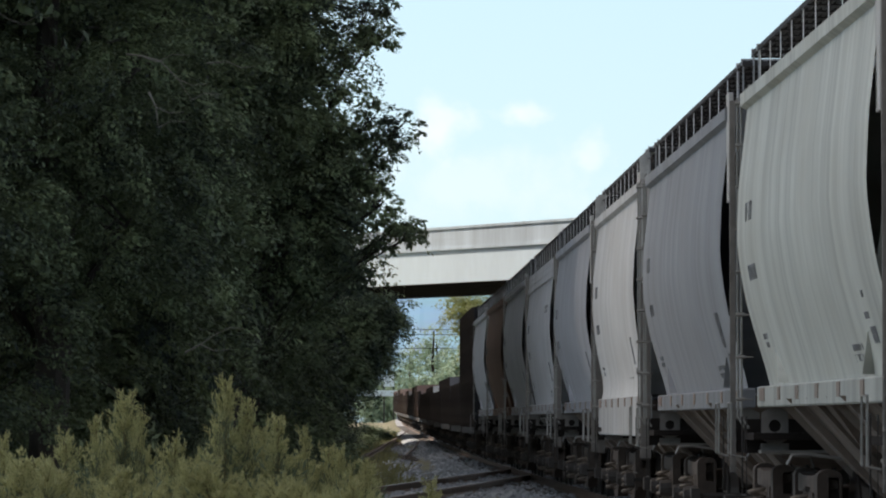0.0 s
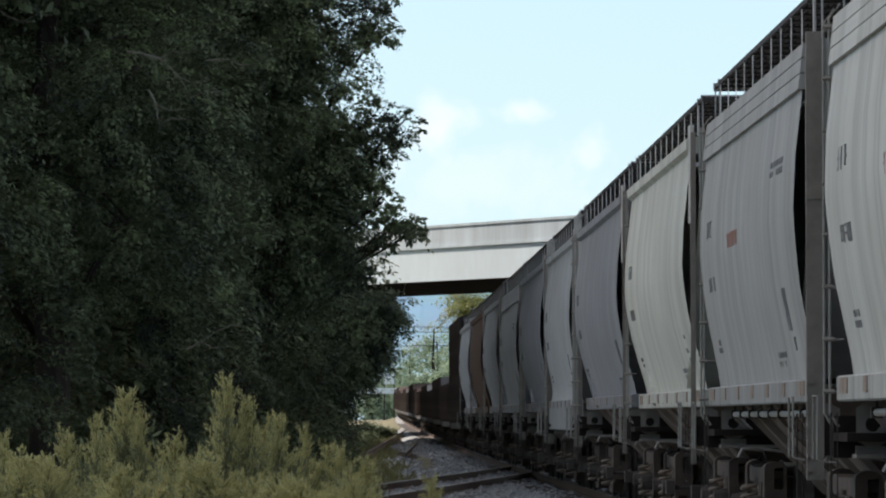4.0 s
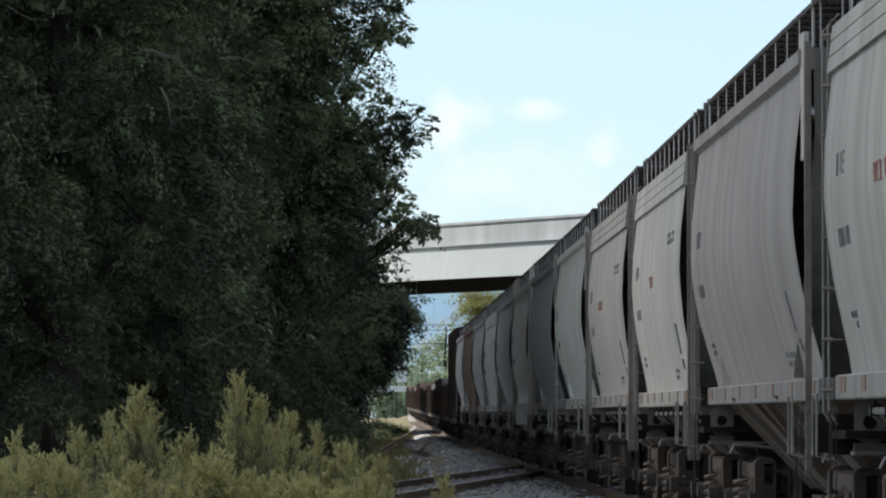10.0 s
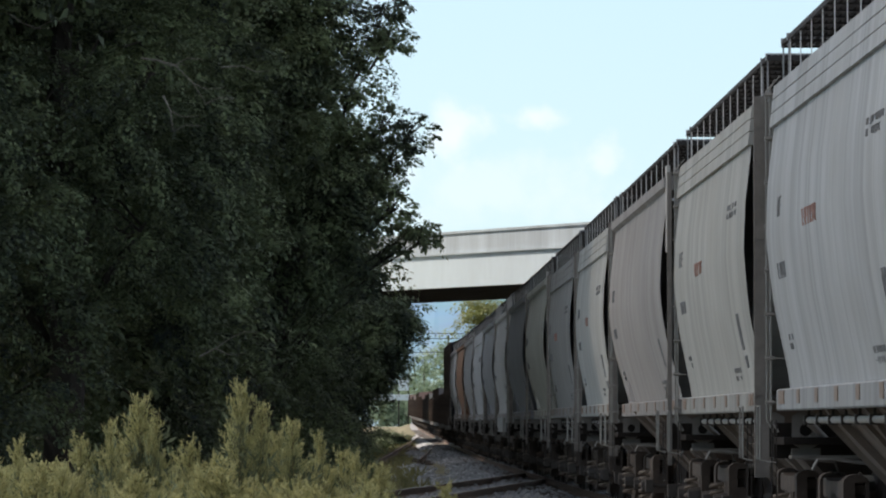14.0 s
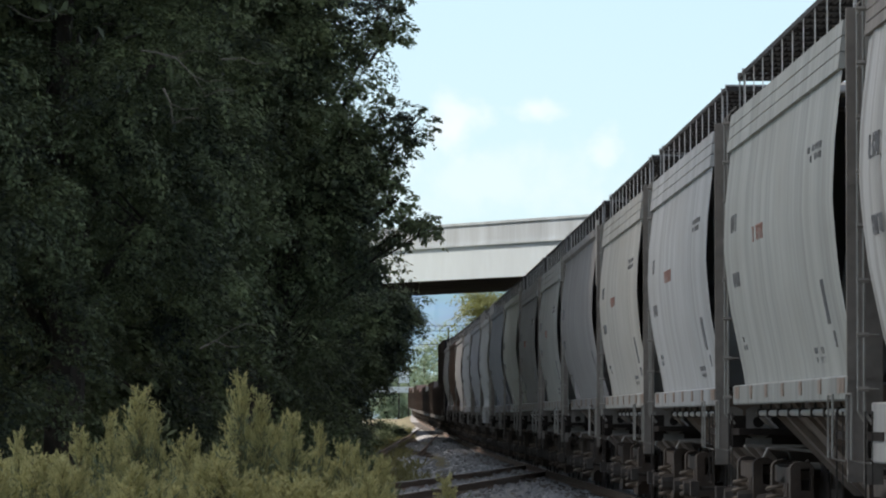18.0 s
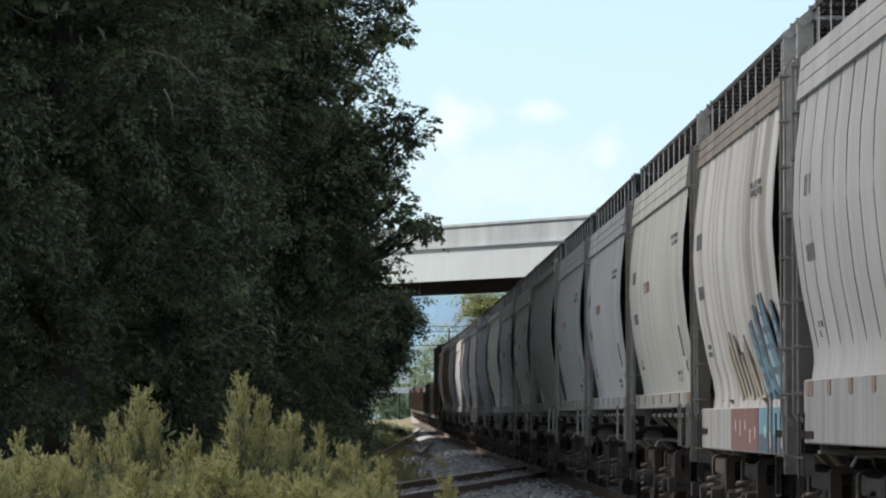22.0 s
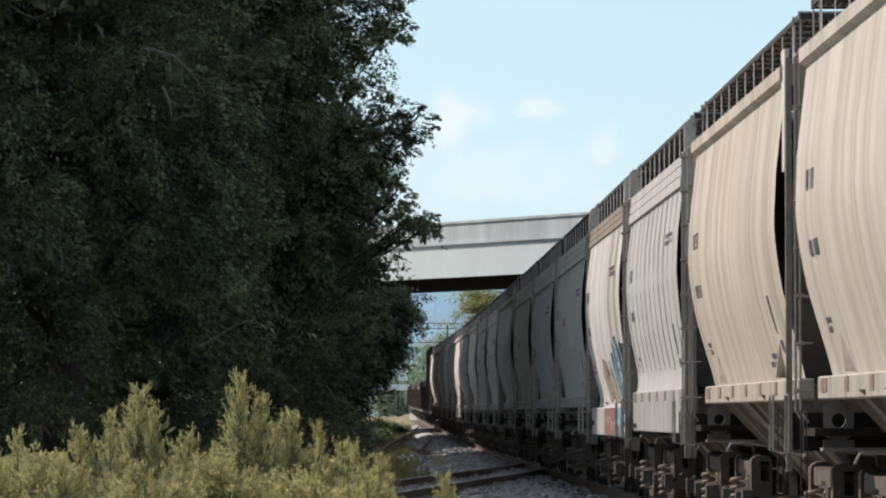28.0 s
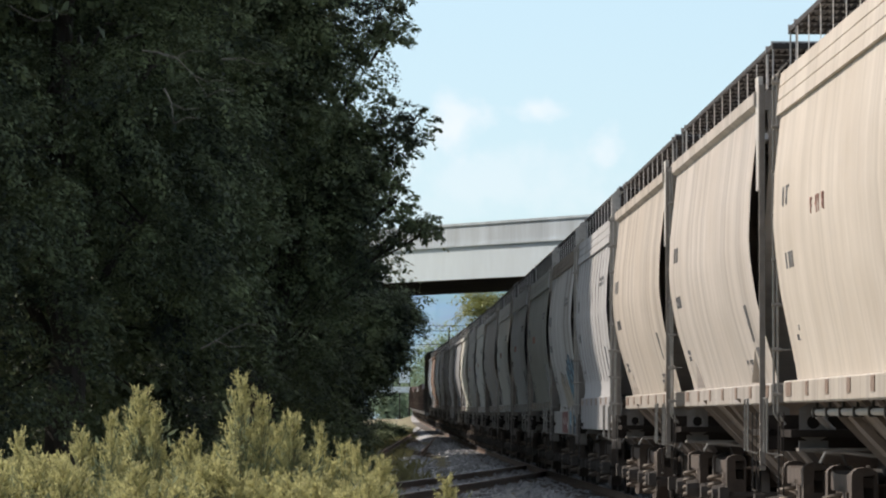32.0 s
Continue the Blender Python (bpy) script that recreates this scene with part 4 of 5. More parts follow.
def hopper_car(pitch, color, streak=0.5, rust=0.1, style="band", deep=False, ribs=0.007, label="", red=True, marks=7, seed=1, seams=False):
    """One covered hopper: its origin at rail level under the middle of its body."""
    rng = random.Random(seed)
    car = thing("hopper_car", pose(0, 0, 0), label, "hopper car", "hopper cars of the freight train")
    paint = hopper_paint("hopper_paint", color, streak, rust)
    sill_paint = hopper_paint("sill_paint", tuple(c * 0.74 for c in color), 0.8, 0.35)
    band_paint = paint if ribs < 0.02 else hopper_paint("stained_band_paint", (0.25, 0.22, 0.195), 0.9, 0.6)
    # cars with a banded roof are shorter between their couplings; cars with a rolled eave draw in most at the sill
    short = style == "band" and not deep
    lb = pitch - (2.3 if short else 1.85)
    off = SET_BACK if short else 0.0
    tuck = 0.15 if style == "flange" and not deep else 0.06
    half = lb / 2
    put("body", body_mesh(lb, ribs, paint, 0.09 if deep and ribs < 0.02 else 0.03, 1.34 if ribs > 0.02 else 1.55, tuck), car, None, "curved weathered steel hopper body")
    low = (0.95 if ribs > 0.02 else 1.06) if deep else 1.38
    high = 1.36 if ribs > 0.02 else 1.56
    for sx in (-1, 1):
        bm = bmesh.new()
        x0, x1 = sorted((sx * (1.42 - tuck), sx * (1.55 - tuck)))
        box(bm, x0, x1, -half - 0.1, half + 0.1, low, high)
        part("side_sill", bm, sill_paint, car, bevel=0.012)
        bm = bmesh.new()
        if style == "flange":
            extrude_y(bm, [(sx * x, z) for x, z in ((1.40, 3.96), (1.47, 3.96), (1.545, 4.005), (1.545, 4.11), (1.51, 4.13), (1.40, 4.13))], -half - 0.06, half + 0.06)
            part("eave_rail", bm, paint, car)
        else:
            bm.free()
            for za, zb in ((4.02, 4.10), (3.93, 4.01), (3.84, 3.92)) if ribs > 0.02 else ((3.99, 4.10), (3.875, 3.98), (3.75, 3.865)):
                bm = bmesh.new()
                extrude_y(bm, [(sx * x, z) for x, z in ((1.38, za), (side_x(za) + 0.035, za), (side_x(zb) + 0.035, zb), (1.36, zb))], -half - 0.03, half + 0.03)
                part("roof_band", bm, band_paint, car)
        if seams:
            for k in range(11):
                bm = bmesh.new()
                y = -half + 0.6 + k * (lb - 1.2) / 10
                tube(bm, [(sx * (side_x(z) - tucked(z, tuck) + 0.005), y, z) for z in (1.62, 1.8, 2.0, 2.25, 2.5, 2.75, 3.0, 3.25, 3.5, 3.75)], 0.0065, 4)
                part("weld_seam", bm, M_ROD, car)
        bd = put("running_board", cached(("board", round(lb, 1)), lambda: make_board(lb + 0.9)), car,
                 pose(-1.41 if sx < 0 else 0.93, 0, 4.475))
        for k in range(11):
            put("bracket", cached("bracket", make_bracket), car, pose(0, -half + 0.3 + k * (lb - 0.6) / 10, 0, 0, 0, 0 if sx < 0 else 180))
            if k % 5 == 0:
                put("strut", cached("strut", make_strut), car, pose(0, -half + 0.36 + k * (lb - 0.7) / 10, 0, 0, 0, 0 if sx < 0 else 180))
        for e in (-1, 1):
            if e < 0 or deep:
                put("corner_post", cached(("post", deep, style), lambda: make_post(deep, style == "flange" and not deep)), car, pose(sx * 1.49, e * (half + 0.3), 0, 0, 0, 0 if sx < 0 else 180))
            if e > 0 or deep:
                put("ladder", cached("ladder", make_ladder), car, pose(sx * 1.53, e * (half + 0.36), 0, 0, 0, 0 if sx < 0 else 180), "thin steel ladder")
            put("stirrup_step", cached("step", make_step), car, pose(sx * 1.53, e * (half - 0.12), 0))
            put("grab_iron", cached("grab", make_grab), car, pose(sx * 1.60, e * (half + 0.22), 0, 0, 0, 0 if sx < 0 else 180))
            if style == "flange" and e < 0:
                put("gusset_plate", cached("gusset", make_gusset), car, pose(sx * 1.46 - 0.02, e * (half + 0.1), 0, 0, 0, 0 if e > 0 else 180))
    for e in (-1, 1):
        put("end_walkway", cached("cross", make_cross), car, pose(0, e * (half + 0.1), 4.485))
        put("end_platform", cached("platform", make_platform), car, pose(0, e * (half - 0.2), 0, 0, 0, 0 if e > 0 else 180))
        put("coupler", cached("coupler", make_coupler), car, pose(0, e * (pitch / 2 - 0.2) + off, 0, 0, 0, 0 if e > 0 else 180))
        put("discharge_hopper", cached("hopper", make_hopper), car, pose(0, e * (lb * 0.2), 0))
        for y, turn in ((-1.0, 14), (0, 0), (1.0, -14)):
            for sx in (-1, 1):
                put("hopper_rib", cached("rib", make_hopper_rib), car, pose(0, e * (lb * 0.2) + y, 0, 0, 0, (turn if sx < 0 else 180 - turn)))
        put("outlet_gate", cached("gate", make_gate), car, pose(0, e * (lb * 0.2), 0))
        truck(car, e * (pitch / 2 - 2.05) + off)
        for sx in (-1, 1):
            put("bolster_web", cached(("web", sx), lambda: make_bolster_web(sx)), car, pose(0, e * (half - 0.5), 0))
    for k in range(5):
        put("roof_hatch", cached("hatch", make_hatch), car, pose(0, -half + 1.2 + k * (lb - 2.4) / 4, 0))
    bm = bmesh.new()
    box(bm, -0.2, 0.2, -pitch / 2 + 0.6 + off, pitch / 2 - 0.6 + off, 0.72, 1.05)
    part("centre_sill", bm, M_STEEL, car)
    if style == "band" and not deep:
        pipe = put("brake_pipe", cached(("pipe", round(lb, 1)), lambda: make_brake_pipe(lb * 0.9)), car, pose(tuck, 0, 0))
        for k in range(9):
            put("pipe_clamp", cached("clamp", make_clamp), pipe, pose(0, -lb * 0.42 + k * lb * 0.1, 0))
    strip = cached("strip", lambda: (lambda b: (box(b, -0.004, 0.004, -0.12, 0.12, -0.055, 0.055), finish(b, "reflective_strip", M_MARK))[1])(bmesh.new()))
    for k in range(marks):
        ends = [0.0] if 0 < k < marks - 1 else [-0.13, 0.13]
        for dy in ends:
            put("reflective_strip", strip, car, pose(-1.553 + tuck, -half + 0.4 + dy + k * (lb - 0.8) / (marks - 1), 1.49))

    def write(y, z, cols, rows, w, h, m):
        me = lettering_mesh(cols, rows, w, h, rng, m)
        lean = math.degrees(math.atan2(side_x(z + 0.1) - tucked(z + 0.1, tuck) - side_x(z - 0.1) + tucked(z - 0.1, tuck), 0.2))
        put("lettering", me, car, pose(tucked(z, tuck) - side_x(z) - ribs * 1.6, y, z, 0, -lean, 0), "faded lettering too small to read")["kind"] = "stuff"
    write(half - 1.5, 2.95, 4, 1, 0.10, 0.16, M_LETTER)
    write(half - 1.6, 2.45, 5, 1, 0.09, 0.13, M_LETTER)
    write(half - 1.3, 1.95, 3, 2, 0.08, 0.05, M_LETTER)
    if style == "band":
        write(-half + 1.0, 3.25, 6, 2, 0.12, 0.05, M_LETTER)
    write(-half + 2.2, 1.75, 5, 2, 0.10, 0.05, M_LETTER)
    write(-half + 1.3, 1.95, 2, 1, 0.09, 0.34, M_LETTER)
    write(-half + 1.15, 1.78, 2, 1, 0.09, 0.12, M_LETTER)
    if red:
        write(half - 4.4, 2.78, 6, 1, 0.12, 0.13, M_RED)
    return car


# ---- the train: front ends along the track at the start, from the last car to the first ----
GREY = "weathered light grey covered hopper car with curved sides"
CARS = [
    # front coupling, colour, streak, rust, style, deep, ribs, label, red, seams
    (-106.6, (0.500, 0.460, 0.400), 0.5, 0.1, "band", False, 0.006, GREY, True, False),
    (-93.9, (0.530, 0.480, 0.420), 0.35, 0.12, "band", False, 0.006, "beige covered hopper car with faded red lettering", True, False),
    (-80.9, (0.475, 0.437, 0.400), 0.6, 0.1, "flange", False, 0.006, "pale beige covered hopper car with curved sides", False, False),
    (-68.6, (0.470, 0.425, 0.375), 0.8, 0.15, "flange", False, 0.010, "streaked beige covered hopper car with curved sides", False, False),
    (-56.7, (0.405, 0.408, 0.418), 0.4, 0.05, "band", True, 0.005, "white covered hopper car with a deep side sill", False, True),
    (-45.3, (0.515, 0.515, 0.510), 1.0, 0.12, "band", True, 0.022, "white streaked hopper car with blue and red spray paint", False, False),
    (-32.6, (0.402, 0.414, 0.396), 0.6, 0.1, "band", False, 0.006, "pale green-grey covered hopper car with curved sides", True, False),
    (-20.4, (0.426, 0.442, 0.456), 0.6, 0.1, "band", False, 0.006, "pale blue-grey covered hopper car with curved sides", True, False),
    (-8.4, (0.432, 0.432, 0.410), 0.55, 0.12, "band", False, 0.006, GREY, True, False),
    (5.1, (0.348, 0.336, 0.330), 0.5, 0.14, "flange", False, 0.007, "dusty grey-brown covered hopper car with curved sides", False, False),
    (16.5, (0.500, 0.505, 0.485), 0.55, 0.1, "band", False, 0.006, GREY, True, False),
    (28.5, (0.370, 0.372, 0.366), 0.55, 0.1, "band", False, 0.006, GREY, True, False),
    (40.7, (0.594, 0.600, 0.550), 0.55, 0.1, "flange", False, 0.006, GREY, False, False),
    (54.2, (0.275, 0.285, 0.305), 0.4, 0.08, "flange", False, 0.008, "dark grey covered hopper car with curved sides", False, False),
    (65.9, (0.560, 0.560, 0.560), 0.4, 0.1, "flange", True, 0.006, GREY, False, False),
    (78.9, (0.396, 0.402, 0.429), 0.4, 0.1, "flange", False, 0.006, "dark grey covered hopper car with curved sides", False, False),
    (92.2, (0.616, 0.616, 0.638), 0.4, 0.1, "band", False, 0.006, GREY, False, False),
    (105.9, (0.470, 0.470, 0.485), 0.5, 0.1, "flange", False, 0.006, GREY, False, False),
    (119.9, (0.200, 0.118, 0.080), 0.6, 0.3, "flange", False, 0.006, "rusty orange covered hopper car with curved sides", False, False),
    (133.4, (0.616, 0.616, 0.638), 0.4, 0.1, "flange", False, 0.006, GREY, False, False),
]
TRAIN = []
for i, (front, color, streak, rust, style, deep, ribs, label, red, seams) in enumerate(CARS):
    back = CARS[i - 1][0] if i else front - 12.6
    car = hopper_car(front - back, color, streak, rust, style, deep, ribs, label, red, 0 if ribs > 0.02 else 7, 100 + i, seams)
    TRAIN.append((car, (front + back) / 2 - (SET_BACK if style == "band" and not deep else 0.0)))


# ---- spray paint on the streaked white car ----
def stroke(bm, y, lean, z0, z1, w, ribs=0.022):
    """A spray stroke that follows the curve of the car's side."""
    rows = []
    for i in range(7):
        f = i / 6
        z = z0 + (z1 - z0) * f
        x = tucked(z, 0.06) - side_x(z) - ribs * 1.9
        taper = w * (1 - 0.7 * max(0, f - 0.55) / 0.45)
        rows.append([bm.verts.new((x + dx, y + lean * f + s * taper, z)) for dx, s in ((0, -0.5), (0, 0.5), (0.012, 0.5), (0.012, -0.5))])
    for a, b in zip(rows, rows[1:]):
        for i in range(4):
            bm.faces.new((a[i], a[(i + 1) % 4], b[(i + 1) % 4], b[i]))
    bm.faces.new(rows[0])
    bm.faces.new(rows[-1][::-1])


M_SPRAYT = mat("tan_spray_paint", (0.42, 0.37, 0.29), 0.6, 0, 0.4, 5.0)
M_SPRAYB = mat("blue_spray_paint", (0.13, 0.27, 0.35), 0.6, 0, 0.6, 5.0)
M_SPRAYN = mat("dark_blue_spray_paint", (0.06, 0.10, 0.14), 0.6, 0, 0.4, 5.0, stretch=(1, 3, 0.3))
M_SPRAYL = mat("pale_blue_spray_paint", (0.30, 0.42, 0.47), 0.6, 0, 0.4, 5.0)
M_SPRAYK = mat("black_spray_paint", (0.13, 0.12, 0.115), 0.6, 0, 0.3, 5.0)
M_SPRAYR = mat("dull_red_spray_paint", (0.19, 0.085, 0.08), 0.6, 0, 0.5, 4.0, stretch=(1, 3, 0.3))
tagcar, srng = TRAIN[5][0], random.Random(12)
for k in range(8):
    for material, dy, w, top in ((M_SPRAYK, 0.0, 0.25, 0.03), (M_SPRAYT, 0.03, 0.20, 0.0)):
        bm = bmesh.new()
        srng.seed(k)
        stroke(bm, -2.3 + k * 0.42 + dy, srng.uniform(0.2, 0.6), 1.37, 1.88 + 0.02 * k + srng.uniform(-0.14, 0.08) + top, w, 0.022 if material is M_SPRAYK else 0.025)
        part("spray_stroke", bm, material, tagcar, "tan spray paint with a black edge")
for k in range(11):
    for material, dy, w, top in ((M_SPRAYN if k % 2 else M_SPRAYK, 0.0, 0.31, 0.07), (M_SPRAYB if k % 5 else M_SPRAYL, 0.04, 0.25, 0.0)):
        bm = bmesh.new()
        srng.seed(k + 20)
        stroke(bm, -5.0 + k * 0.27 + dy, srng.uniform(0.35, 0.8), 1.37, 2.16 + srng.uniform(-0.22, 0.12) + top, w * (1.2 if k % 2 else 0.7), 0.022 if material is M_SPRAYK else 0.025)
        part("spray_stroke", bm, material, tagcar, "bright blue spray paint with a black edge")
for y0, y1, z0, z1, material, label in ((-2.2, 0.9, 0.97, 1.35, M_SPRAYR, "dull red sprayed panel on the sill"), (-4.9, -2.3, 1.12, 1.35, M_SPRAYB, "blue sprayed panel on the sill"),
                                        (-4.9, -2.3, 0.97, 1.12, M_SPRAYN, "dark blue sprayed panel on the sill")):
    bm = bmesh.new()
    box(bm, -1.496, -1.488, y0, y1, z0, z1)
    part("spray_panel", bm, material, tagcar, label)
for k in range(9):
    bm = bmesh.new()
    srng.seed(k + 50)
    y, z = (-1.9 + 0.55 * k if k < 5 else -4.6 + 0.55 * (k - 5)), srng.uniform(1.0, 1.16)
    box(bm, -1.499, -1.492, y, y + 0.04, z, z + srng.uniform(0.08, 0.16))
    part("paint_drip", bm, M_RODL, tagcar, "pale paint drip")


def make_box_side(length, width, z0, z1, arch):
    bm = bmesh.new()
    prof = [(-width, z0), (width, z0), (width, z1), (width * 0.6, z1 + arch), (-width * 0.6, z1 + arch), (-width, z1)]
    extrude_y(bm, prof, -length / 2, length / 2)
    return bm


def make_rib(width, z0, z1):
    bm = bmesh.new()
    box(bm, -width - 0.07, -width + 0.01, -0.05, 0.05, z0, z1)
    return finish(bm, "side_rib", M_TRUCK)


def plain_car(name, length, height, color, label, ribs=12, arch=0.12):
    """Boxcar or gondola far up the train."""
    car = thing(name, pose(0, 0, 0), label, name.replace("_", " "), "cars ahead of the hoppers")
    paint = hopper_paint("car_paint", color, 0.5, 0.3)
    part("body", make_box_side(length - 1.2, 1.5, 1.05, height, arch), paint, car)
    for k in range(ribs):
        for turn in (0, 180):
            put("side_rib", cached(("side_rib", height), lambda: make_rib(1.5, 1.05, height)), car,
                pose(0, -length / 2 + 0.8 + k * (length - 1.6) / (ribs - 1), 0, 0, 0, turn))
    bm = bmesh.new()
    box(bm, -1.5, 1.5, -length / 2 + 0.6, length / 2 - 0.6, 0.85, 1.04)
    part("underframe", bm, M_STEEL, car)
    for e in (-1, 1):
        truck(car, e * (length / 2 - 2.3))
        put("coupler", cached("coupler", make_coupler), car, pose(0, e * (length / 2 - 0.2), 0, 0, 0, 0 if e > 0 else 180))
    return car


# gondola paints, lightened to put the distance haze into the colour
REDS = ((0.42, 0.31, 0.28), (0.34, 0.26, 0.25), (0.20, 0.19, 0.20), (0.55, 0.47, 0.44), (0.74, 0.72, 0.70), (0.38, 0.28, 0.26))
at = 132.9
for k in range(26):
    if k == 0:
        ln, car = 16.8, plain_car("boxcar", 16.8, 4.55, (0.022, 0.022, 0.026), "black high-sided boxcar ahead of the hoppers", 14, 0.15)
    else:
        ln = 15.5 + 1.5 * (k % 3)
        h = (2.3, 2.45, 2.75, 2.3, 2.55)[k % 5]
        car = plain_car("gondola_car", ln, h, REDS[k % 6], "rust-red gondola car far up the train" if k % 6 not in (2, 4) else "hazy grey gondola car far up the train", 11, 0.05)
    TRAIN.append((car, at + ln / 2))
    at += ln


# ---- weeds in front ----
def weed_meshes(seed, height, spread):
    """One tall weed: a leafy stem that ends in a feathery spire of side shoots."""
    rng = np.random.default_rng(seed)
    bm = bmesh.new()
    lean = rng.normal(0, 0.012, 2)
    axis = lambda s: np.array((lean[0] * s * s * height, lean[1] * s * s * height, height * s))
    tube(bm, [tuple(axis(s)) for s in np.linspace(0, 1, 8)], [0.009 * (1 - 0.8 * s) + 0.001 for s in np.linspace(0, 1, 8)], 5)
    leaves, plume = [], []
    shoots = 78
    for i in range(shoots):
        s = 0.30 + 0.70 * (i / shoots) ** 0.8
        p = axis(s)
        ang = i * 2.4 + rng.uniform(-0.4, 0.4)
        ln = spread * (1.06 - s) ** 0.8 / 0.62 * rng.uniform(0.4, 1.3) + 0.02
        out = np.array((math.cos(ang), math.sin(ang), rng.uniform(0.8, 2.1)))
        out /= np.linalg.norm(out)
        bow = np.array((out[0], out[1], -0.4)) * ln * 0.22
        at_ = lambda f: p + out * ln * f + bow * f * f
        tube(bm, [tuple(at_(0)), tuple(at_(0.5)), tuple(at_(1.0))], [0.003, 0.002, 0.001], 3)
        k = int(16 + ln * 430)
        for q in range(k):
            f = rng.uniform(0.08, 1.04)
            c = at_(f) + rng.normal(0, 0.013, 3) * (1.15 - 0.5 * f)
            (plume if f > 0.5 or s > 0.9 else leaves).append((c, out + bow * f * 3, rng.uniform(0.014, 0.034)))
    for i in range(620):
        s = rng.uniform(0.1, 0.85)
        ang = rng.uniform(0, 6.28)
        out = np.array((math.cos(ang), math.sin(ang), rng.uniform(0.0, 1.2)))
        leaves.append((axis(s) + out * rng.uniform(0, 0.2), out, rng.uniform(0.03, 0.09)))

    def quads(items, wide):
        v, f = [], []
        for c, out, size in items:
            a = out + rng.normal(0, 0.38, 3)
            a /= np.linalg.norm(a)
            b = np.cross(a, rng.normal(size=3))
            b /= np.linalg.norm(b)
            k = len(v)
            v += [tuple(c), tuple(c + a * size * 0.5 + b * size * wide), tuple(c + a * size), tuple(c + a * size * 0.5 - b * size * wide)]
            f.append((k, k + 1, k + 2, k + 3))
        return v, f
    return (finish(bm, "stem", M_STEM), soup("leaves", *quads(leaves, 0.10), M_WEED), soup("plume", *quads(plume, 0.12), M_PLUME))


WEEDS = [weed_meshes(200 + i, 1.55, (0.24, 0.36, 0.28, 0.32)[i % 4]) for i in range(8)]


def weed(x, y, top, k, girth=1.0):
    foot = ground_z(x, y) - 0.02
    w = thing("weed_plant", pose(x, y, foot, 0, 0, 61 * k), "tall goldenrod weed with feathery yellow-green plume", "weed", "weeds by the track")
    size = (top - foot) / 1.55
    wide = (0.55 + 0.45 * size) * (0.9 + 0.25 * math.sin(k * 2.7)) * girth
    w.scale = (wide, wide, size)
    for name, me in zip(("stem", "leaves", "plume"), WEEDS[k % 8]):
        ob = put(name, me, w)
        if name != "stem":
            ob["kind"] = "stuff"


# taller plants, then a lower row before and behind them
TALL = [(-1.98, 1.15), (-1.68, 1.15), (-1.45, 1.25), (-1.34, 1.385), (-1.24, 1.29), (-1.05, 1.14), (-0.92, 1.08), (-0.78, 1.457), (-0.655, 1.345),
        (-0.55, 1.2), (-0.46, 1.25), (-0.33, 1.19), (-0.22, 1.10), (-0.12, 1.08), (0.0, 1.02), (0.36, 0.92)]
for k, (x, top) in enumerate(TALL):
    weed(x, 25 + 0.4 * math.sin(k * 2.3), top - 0.02, k, 0.66)
    weed(x + 0.05 * math.sin(k * 3.1), 25.3, top - 0.16 - 0.06 * math.sin(k * 1.9), k + 3, 0.8)
for k in range(120):
    y = (23.2, 26.0, 27.6, 29.5)[k % 4] + random.uniform(-0.5, 0.5)
    x = (-2.2 + 2.25 * k / 120) * y / 25
    px = x / y * 25
    weed(x, y, (-0.22 if -1.64 < px < -1.5 else 0.0) + 1.25 + y / 8100 * (-112 - 22 * (k / 120) ** 1.5 + 14 * math.sin(k * 0.9) + random.uniform(-26, 26)), k + 1)

# ---- grass and loose stones beside the track ----
grng = np.random.default_rng(77)
gv, gf = [], []
for k in range(22000):
    y = grng.uniform(60, 300)
    x = grng.uniform(-4.5, 1.9) if y > 95 else siding_x(y) - grng.uniform(1.7, 3.2)
    if y > 95 and (x > max(path_x(y) - 3.5, ballast_edge(y) + 0.3) + 0.3 * math.sin(y * 0.3) or (y < 128 and abs(x - siding_x(y)) < 1.5)):
        continue
    z, h, a = ground_z(x, y), grng.uniform(0.12, 0.42), grng.uniform(0, 6.28)
    dx, dy = 0.018 * math.cos(a), 0.018 * math.sin(a)
    lx, ly = grng.normal(0, 0.1, 2)
    i = len(gv)
    gv += [(x - dx, y - dy, z - 0.03), (x + dx, y + dy, z - 0.03), (x + lx + dx * 0.6, y + ly + dy * 0.6, z + h * 0.7), (x + lx * 1.6, y + ly * 1.6, z + h)]
    gf.append((i, i + 1, i + 2, i + 3))
tagged(put("grass", soup("grass", gv, gf, M_GRASS)), "dry yellow-green grass tufts beside the gravel", "grass", kind="stuff")
gv, gf = [], []
for k in range(9000):
    y = grng.uniform(66, 240)
    c = path_x(y)
    x = c + grng.uniform(-3.6, 2.6) if y > 130 else grng.uniform(min(c - 2.8, siding_x(y) - 1.6), c + 2.6)
    if abs(abs(x - c) - 0.753) < 0.12:
        continue
    z, r = ground_z(x, y) + 0.03, grng.uniform(0.03, 0.075)
    p = grng.normal(size=(6, 3)) * 0.25 + ((1, 0, 0), (-1, 0, 0), (0, 1, 0), (0, -1, 0), (0, 0, 0.8), (0, 0, -0.8))
    i = len(gv)
    gv += [(x + r * q[0], y + r * q[1], z + r * q[2]) for q in p]
    gf += [(i + a, i + b, i + t) for t in (4, 5) for a, b in ((0, 2), (2, 1), (1, 3), (3, 0))]
tagged(put("ballast_stones", soup("ballast_stones", gv, gf, M_STONE)), "loose grey ballast stones along the tracks", "gravel", kind="stuff")


